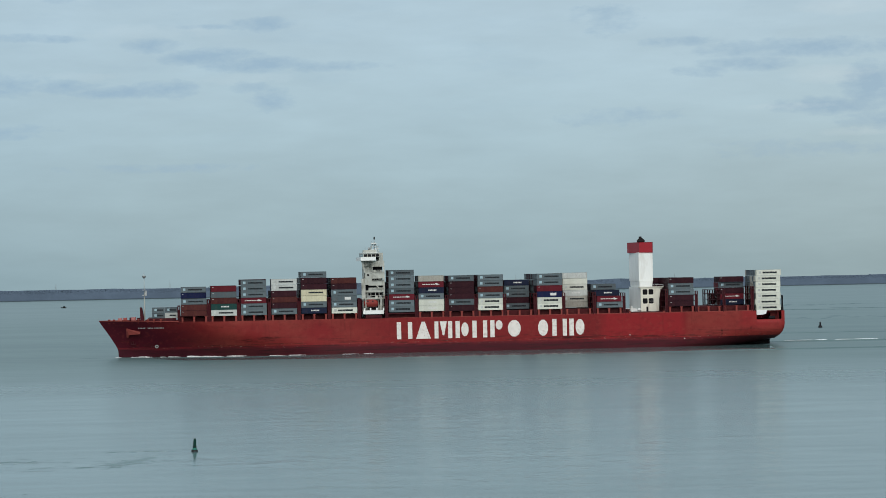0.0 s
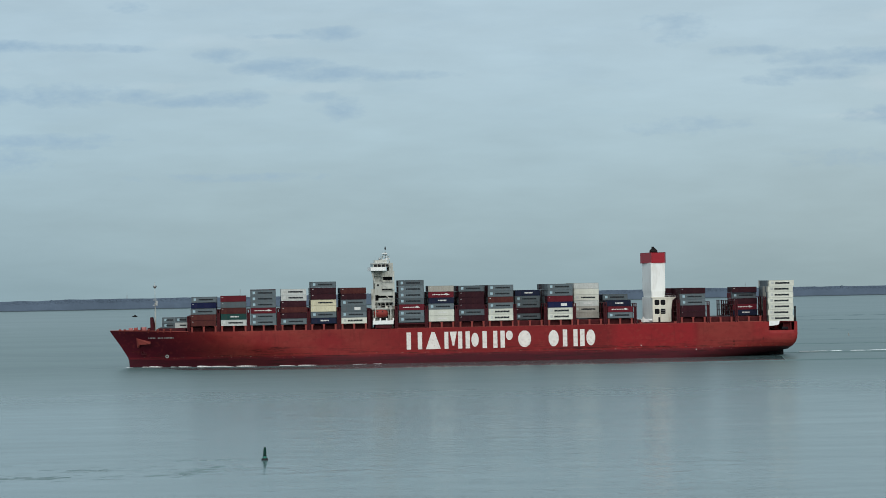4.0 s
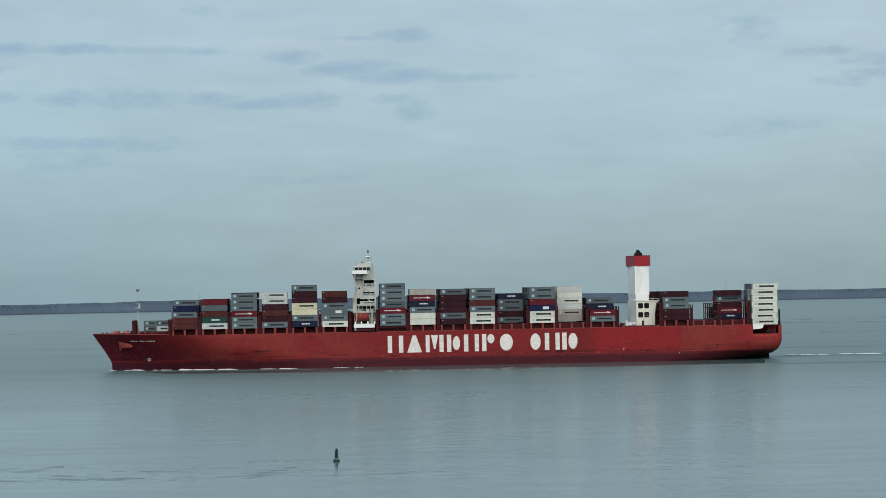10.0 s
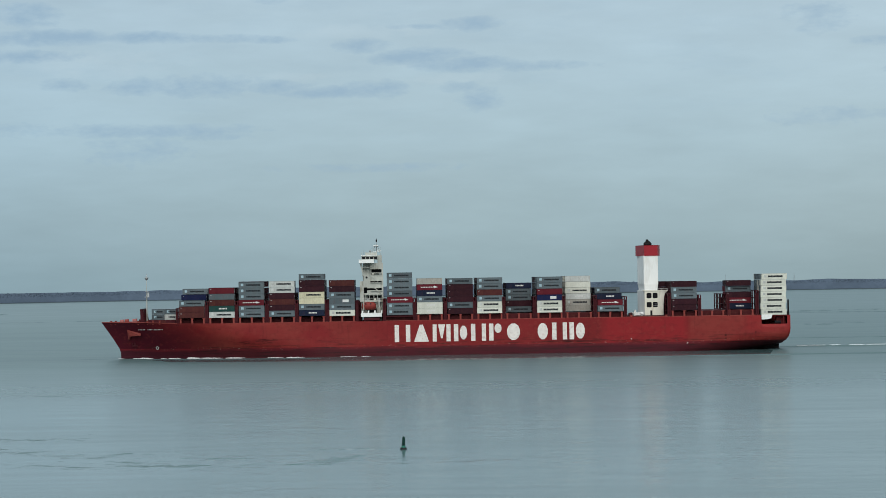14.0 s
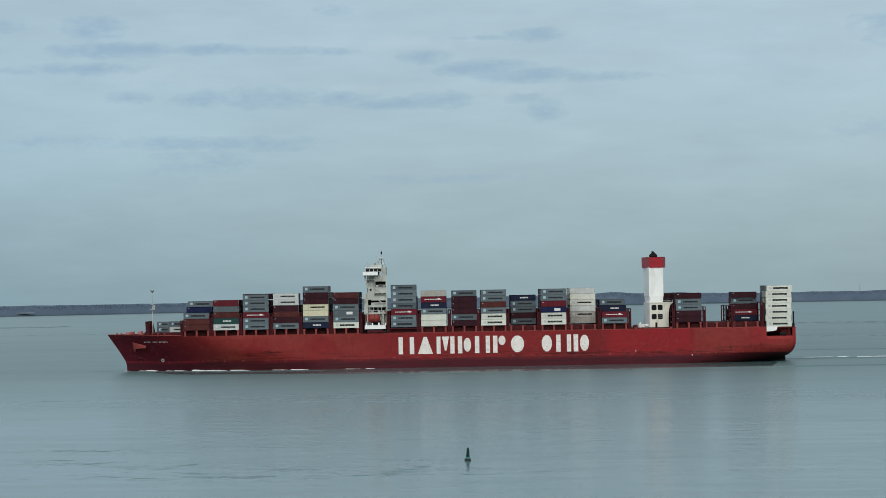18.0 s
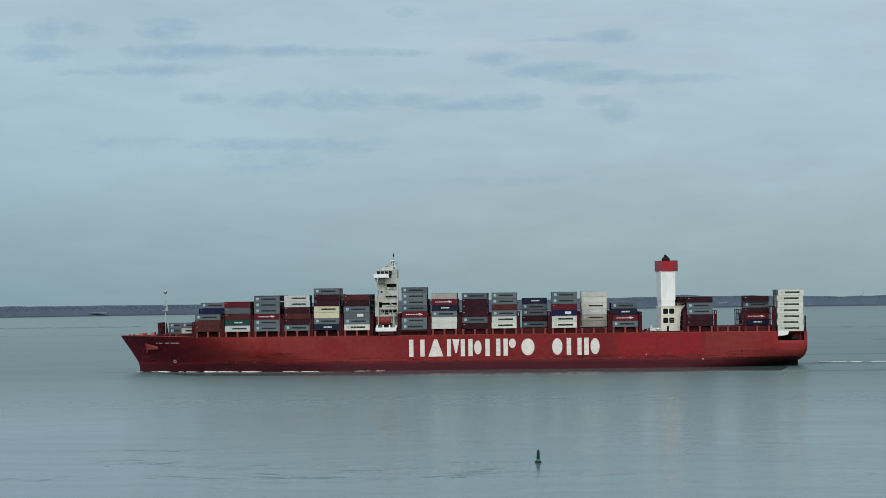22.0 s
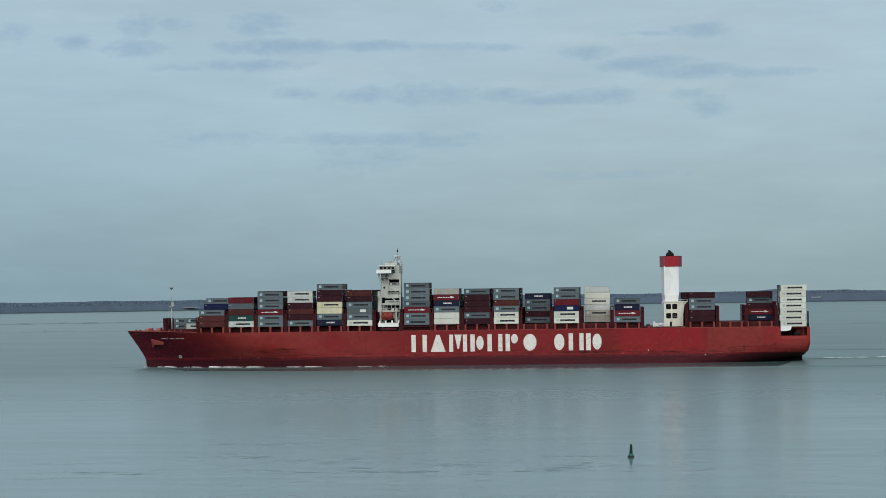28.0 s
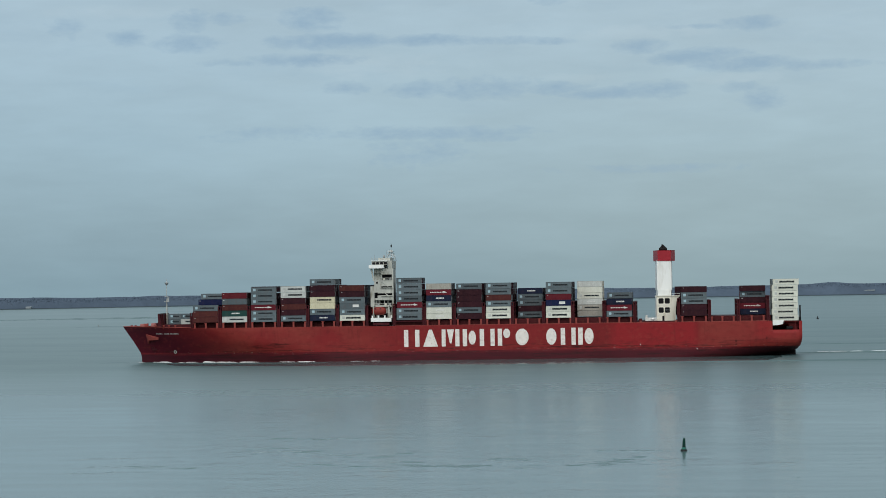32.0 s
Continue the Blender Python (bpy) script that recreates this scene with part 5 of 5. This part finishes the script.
def wake_foam():
    """Broken foam lying on the back of the wake wave."""
    rnd = random.Random(21)
    x = 344.0
    while x < 545:
        length = rnd.uniform(4.0, 14.0)
        s, v, n = Shape(), [], max(4, int(length / 0.8))
        for i in range(n + 1):
            u = i / n
            xx = x + length * u
            y = interp(xx, (331, 360, 440, 560), (16, 15, 9, 3)) + 0.25 + rnd.uniform(-0.1, 0.1)
            h = 0.66 + 0.26 * math.sin(math.pi * u) ** 0.5 * rnd.uniform(0.6, 1.1) * interp(x, (342, 400, 540), (0.7, 1.0, 0.6))
            v += [(xx, y - 0.45, 0.52), (xx, y - 0.25, h), (xx, y + 0.3, h - 0.05), (xx, y + 1.3, 0.1)]
        s.add(v, [(4 * i + k, 4 * i + 4 + k, 4 * i + 5 + k, 4 * i + 1 + k) for i in range(n) for k in range(3)], 0, True)
        ob = part("wake_foam", s, WAKE_FOAM)
        tagged(ob, "thin broken foam on the ship's wake wave", "foam", "white water astern")
        aboard(ob)
        x += length + rnd.choice((0.6, 1.2, 2.5, 4.0))


def build_waves():
    for i, (x0, x1, lift, width) in enumerate(((9.0, 12.5, 0.22, 0.8), (16.5, 20.5, 0.4, 1.4), (20.0, 27.0, 0.75, 1.6), (30.5, 34.0, 0.3, 1.2), (34.5, 41.0, 0.38, 1.3), (43.5, 51.0, 0.85, 2.2), (50.5, 61.5, 0.55, 1.8), (62.5, 72.5, 0.5, 1.8), (83, 91, 0.22, 1.3), (92, 101, 0.30, 1.2), (118, 126, 0.10, 0.6), (128, 133, 0.13, 0.7))):
        foam_strip(x0, x1, lift, width, i + 1)
    ridge("bow_swell", "low dark swell spreading from the stem", ((4.5, -2), (0, -4), (-9, -7)), 0.3, 4.0)
    ridge("bow_swell", "low dark swell along the ship's shoulder", ((10, -12), (60, -33), (110, -42)), 0.25, 4.5)
    ridge("wake_swell", "long low wake wave trailing astern", ((331, 16), (360, 15), (440, 9), (560, 3)), 0.72, 2.2)
    ridge("wake_swell", "short dark wave far astern", ((340, 172), (375, 170), (410, 166), (450, 160)), 0.4, 1.8)
    wake_foam()
    lee_strip()
    ridge("wake_swell", "second faint wake wave on the near side", ((250, -96), (345, -98), (380, -102), (430, -107), (560, -113)), 0.62, 2.6)
    ridge("wake_swell", "far faint wake wave astern", ((336, 5), (380, 3), (470, -4), (560, -9)), 0.3, 1.8)


def build_ripples():
    """Small steep wavelets where the tide shears: behind the buoy and along the current lines."""
    rnd = random.Random(11)
    s = Shape()
    def wavelet(x, y, length, height, width, slant):
        v, n = [], 6
        for i in range(n + 1):
            u = i / n - 0.5
            env = math.cos(math.pi * u) ** 0.7 if abs(u) < 0.5 else 0.0
            for k, h in ((-1, -0.03), (-0.25, 0.85), (0.2, 1.0), (1, -0.03)):
                v.append((x + u * length, y + u * slant + k * width, h * height * env if h > 0 else h))
        s.add(v, [(4 * i + k, 4 * i + 4 + k, 4 * i + 5 + k, 4 * i + 1 + k) for i in range(n) for k in range(3)], 0, True)
    def band(x0, y0, x1, y1, count, spread, length, height, width):
        for _ in range(count):
            u = rnd.random()
            wavelet(x0 + (x1 - x0) * u, y0 + (y1 - y0) * u + rnd.gauss(0, spread), length * rnd.uniform(0.4, 1.5), height * rnd.uniform(0.5, 1.2), width * rnd.uniform(0.7, 1.3), rnd.uniform(-0.5, 0.5))
    for x0, y0, x1, y1, count in ((-90, 517, -79, 511, 40), (-79, 511, -72, 515, 26), (-75, 533, -66, 534, 22), (-55, 513, -48, 519, 24), (-49, 519, -42, 538, 26),
                                  (-138, 606, -125, 603, 40), (-133, 571, -127, 571, 16), (-122, 554, -117, 563, 22), (-149, 515, -141, 515, 28), (-138, 507, -133, 514, 22),
                                  (-101, 537, -95, 554, 26), (-92, 525, -88, 524, 16), (-208, 884, -201, 884, 20), (-172, 828, -165, 828, 18), (-110, 520, -98, 513, 18)):
        band(x0, y0, x1, y1, count * 2 // 5, 1.0, 4.2, 0.08, 0.30)
        band(x0 - 10, y0, x1 + 10, y1, count * 3 // 5, 4.5, 2.6, 0.045, 0.28)
    band(-54, 559, -36, 556, 16, 1.0, 1.4, 0.06, 0.3)
    band(-50, 510, -40, 531, 14, 1.6, 1.6, 0.07, 0.3)
    band(-88, 514, -75, 516, 14, 1.2, 2.0, 0.07, 0.3)
    band(-120, 620, 90, 480, 180, 60.0, 0.9, 0.04, 0.28)
    band(-30, 500, 60, 560, 110, 24.0, 1.0, 0.03, 0.28)
    band(10, 500, 75, 540, 60, 12.0, 1.1, 0.03, 0.28)
    # shear lines far out
    band(-1250, 2670, -640, 2830, 700, 20.0, 18.0, 0.45, 1.2)
    band(-700, 2240, -380, 2330, 120, 10.0, 14.0, 0.22, 1.1)
    band(190, 2250, 430, 2120, 170, 3.0, 16.0, 0.42, 1.1)
    band(430, 2200, 640, 2110, 80, 9.0, 14.0, 0.35, 1.1)
    band(60, 2260, 520, 2420, 90, 14.0, 14.0, 0.3, 1.1)
    band(120, 1750, 520, 1850, 90, 26.0, 9.0, 0.22, 0.8)
    ob = part("tide_ripples", s, WATER)
    tagged(ob, "short dark wavelets where the tide runs past the buoy", "ripples", kind="stuff")


def lateral_buoy(x, y):
    """A green spar buoy: float, tapering tower, cage and topmark."""
    b = new("lateral_buoy")
    b.location = (x, y, 0)
    b.rotation_euler = (0, radians(1.5), 0)
    tagged(b, "dark green spar buoy floating in the tide", "buoy")
    part("float", Shape().turned(((0.5, -0.8), (0.72, -0.3), (0.75, 0.25), (0.6, 0.42), (0.2, 0.48)), sides=18), BUOY_BLACK, b, "black waterline float")
    part("skirt", Shape().turned(((0.60, 0.42), (0.52, 0.52), (0.39, 0.80), (0.36, 0.9)), sides=16), BUOY_TEAL, b, "teal flared skirt above the float")
    part("tower", Shape().turned(((0.37, 0.86), (0.36, 1.0), (0.33, 1.8), (0.29, 2.5), (0.27, 2.6)), sides=16), BUOY_GREEN, b)
    part("topmark", Shape().turned(((0.26, 2.58), (0.26, 2.7), (0.19, 2.85), (0.05, 2.92)), sides=12), BUOY_GREEN, b)
    part("ring", Shape().turned(((0.45, 1.05), (0.5, 1.1), (0.45, 1.15)), sides=14), BUOY_BLACK, b)
    part("lifting_eye", Shape().tube((-0.1, 0, 2.9), (0.1, 0, 3.0), 0.05, sides=6), STEEL, b)


def drum_buoy(x, y, k, mat, label):
    b = new("channel_buoy")
    b.location = (x, y, 0)
    tagged(b, label, "buoy", "small buoys far off")
    part("float", Shape().turned(((0.9 * k, -0.4), (1.3 * k, 0.0), (1.3 * k, 0.8 * k), (0.8 * k, 1.2 * k)), sides=14), mat, b)
    part("tower", Shape().turned(((0.7 * k, 1.1 * k), (0.5 * k, 2.4 * k), (0.55 * k, 3.0 * k), (0.25 * k, 3.5 * k)), sides=12), mat, b)
    part("lantern", Shape().turned(((0.2 * k, 3.5 * k), (0.22 * k, 3.9 * k), (0.08 * k, 4.0 * k)), sides=8), STEEL, b)


def build_buoys():
    lateral_buoy(-34.1, 555.0)
    drum_buoy(290, 1524, 1.0, BUOY_BLACK, "dark squat buoy on the open river")
    drum_buoy(275, 1590, 0.5, BUOY_PALE, "tiny pale buoy far off")
    drum_buoy(-684, 2265, 0.5, BUOY_PALE, "tiny pale buoy far off")
    drum_buoy(-17, 2170, 0.7, BUOY_BLACK, "small dark buoy far off")
    boat = new("small_boat")
    boat.location = (-371, 3306, 0)
    tagged(boat, "small dark motor boat far across the river", "boat")
    part("hull", Shape().side(((-3.4, 0.2), (-3.8, 1.4), (3.4, 1.2), (3.0, 0.0)), -1.2, 1.2), SOOT, boat)
    part("cabin", Shape().box(-0.8, 1.8, -0.9, 0.9, 1.2, 2.6), SOOT, boat)


INSECTS = []


def insect(rows, k=1.0):
    """A small fly crossing close before the lens."""
    b = new("flying_insect")
    tagged(b, "small dark insect flying past", "insect", "insects in the air")
    part("body", Shape().add([(-0.013, 0, 0), (0.010, 0, 0.003), (0, 0.005, 0.002), (0, -0.005, 0.002), (0, 0, 0.006), (0, 0, -0.003)],
         [(0, 3, 4), (3, 1, 4), (1, 2, 4), (2, 0, 4), (3, 0, 5), (1, 3, 5), (2, 1, 5), (0, 2, 5)]), INSECT, b)
    for s in (-1, 1):
        part("wing", Shape().add([(0.002, 0, 0.004), (-0.008, s * 0.014, 0.012), (0.004, s * 0.016, 0.013), (0.002, 0, 0.0045), (-0.008, s * 0.014, 0.0125), (0.004, s * 0.016, 0.0135)],
             [(0, 1, 2), (5, 4, 3), (0, 3, 4, 1), (1, 4, 5, 2), (2, 5, 3, 0)]), INSECT, b)
    b.scale = (k, k, k)
    INSECTS.append((b, rows))


def ahead(turn, up, d):
    """A point d metres from the camera, by its bearing to the right and its height in degrees."""
    a, e = radians(turn), radians(up)
    return (EYE[0] + d * math.sin(a) * math.cos(e), EYE[1] + d * math.cos(a) * math.cos(e), EYE[2] + d * math.sin(e))


def insects_fly():
    for b, rows in INSECTS:
        walk(b, [(t, pose(*ahead(turn, up, 11.0), 0, -18, -8)) for t, turn, up in rows])


def build_insects():
    insect(((0.0, -260.0, -60.0), (7.0, -60.0, -22.0), (8.1, -9.3, -4.1), (8.4, -0.75, 1.75), (8.5, 2.9, 3.5), (8.6, 6.6, 5.5), (9.5, 40.0, 22.0), (32.0, 250.0, 60.0)))
    insect(((0.0, -200.0, 70.0), (8.0, 30.0, 4.0), (8.9, 8.6, -3.9), (9.0, 4.76, -4.42), (9.1, 1.0, -4.9), (10.0, -40.0, -9.0), (32.0, -240.0, -60.0)), 0.8)
    insect(((0.0, -230.0, -50.0), (8.4, -22.0, -9.0), (9.0, -1.66, -3.65), (9.3, -1.2, 2.6), (9.4, -0.6, 4.9), (9.6, 2.0, 9.0), (10.5, 20.0, 30.0), (32.0, 220.0, 60.0)), 0.6)
    insect(((0.0, -240.0, -60.0), (22.0, -60.0, -22.0), (23.6, -15.3, 2.6), (23.8, -12.06, 3.94), (24.0, -8.79, 5.3), (24.1, -7.16, 5.9), (24.6, 1.5, 9.4), (26.0, 30.0, 24.0), (32.0, 200.0, 60.0)), 0.6)
    insect(((0.0, 240.0, -60.0), (27.0, 40.0, -20.0), (28.6, -0.4, 2.4), (28.9, -4.27, 4.1), (29.0, -5.57, 4.65), (29.1, -6.86, 5.27), (29.6, -13.5, 8.2), (31.0, -40.0, 20.0), (32.0, -60.0, 30.0)), 0.4)


# ---- the place ----
build_setting()
ship = new("container_ship")
tagged(ship, "long red container ship with white deckhouse and funnel, under way", "ship")
aboard(ship)
build_hull(ship)
build_lettering(ship)
build_bow(ship)
build_deck_steel(ship)
build_tower(ship)
build_funnel(ship)
build_containers()
build_waves()
build_ripples()
build_buoys()
build_insects()
motions()
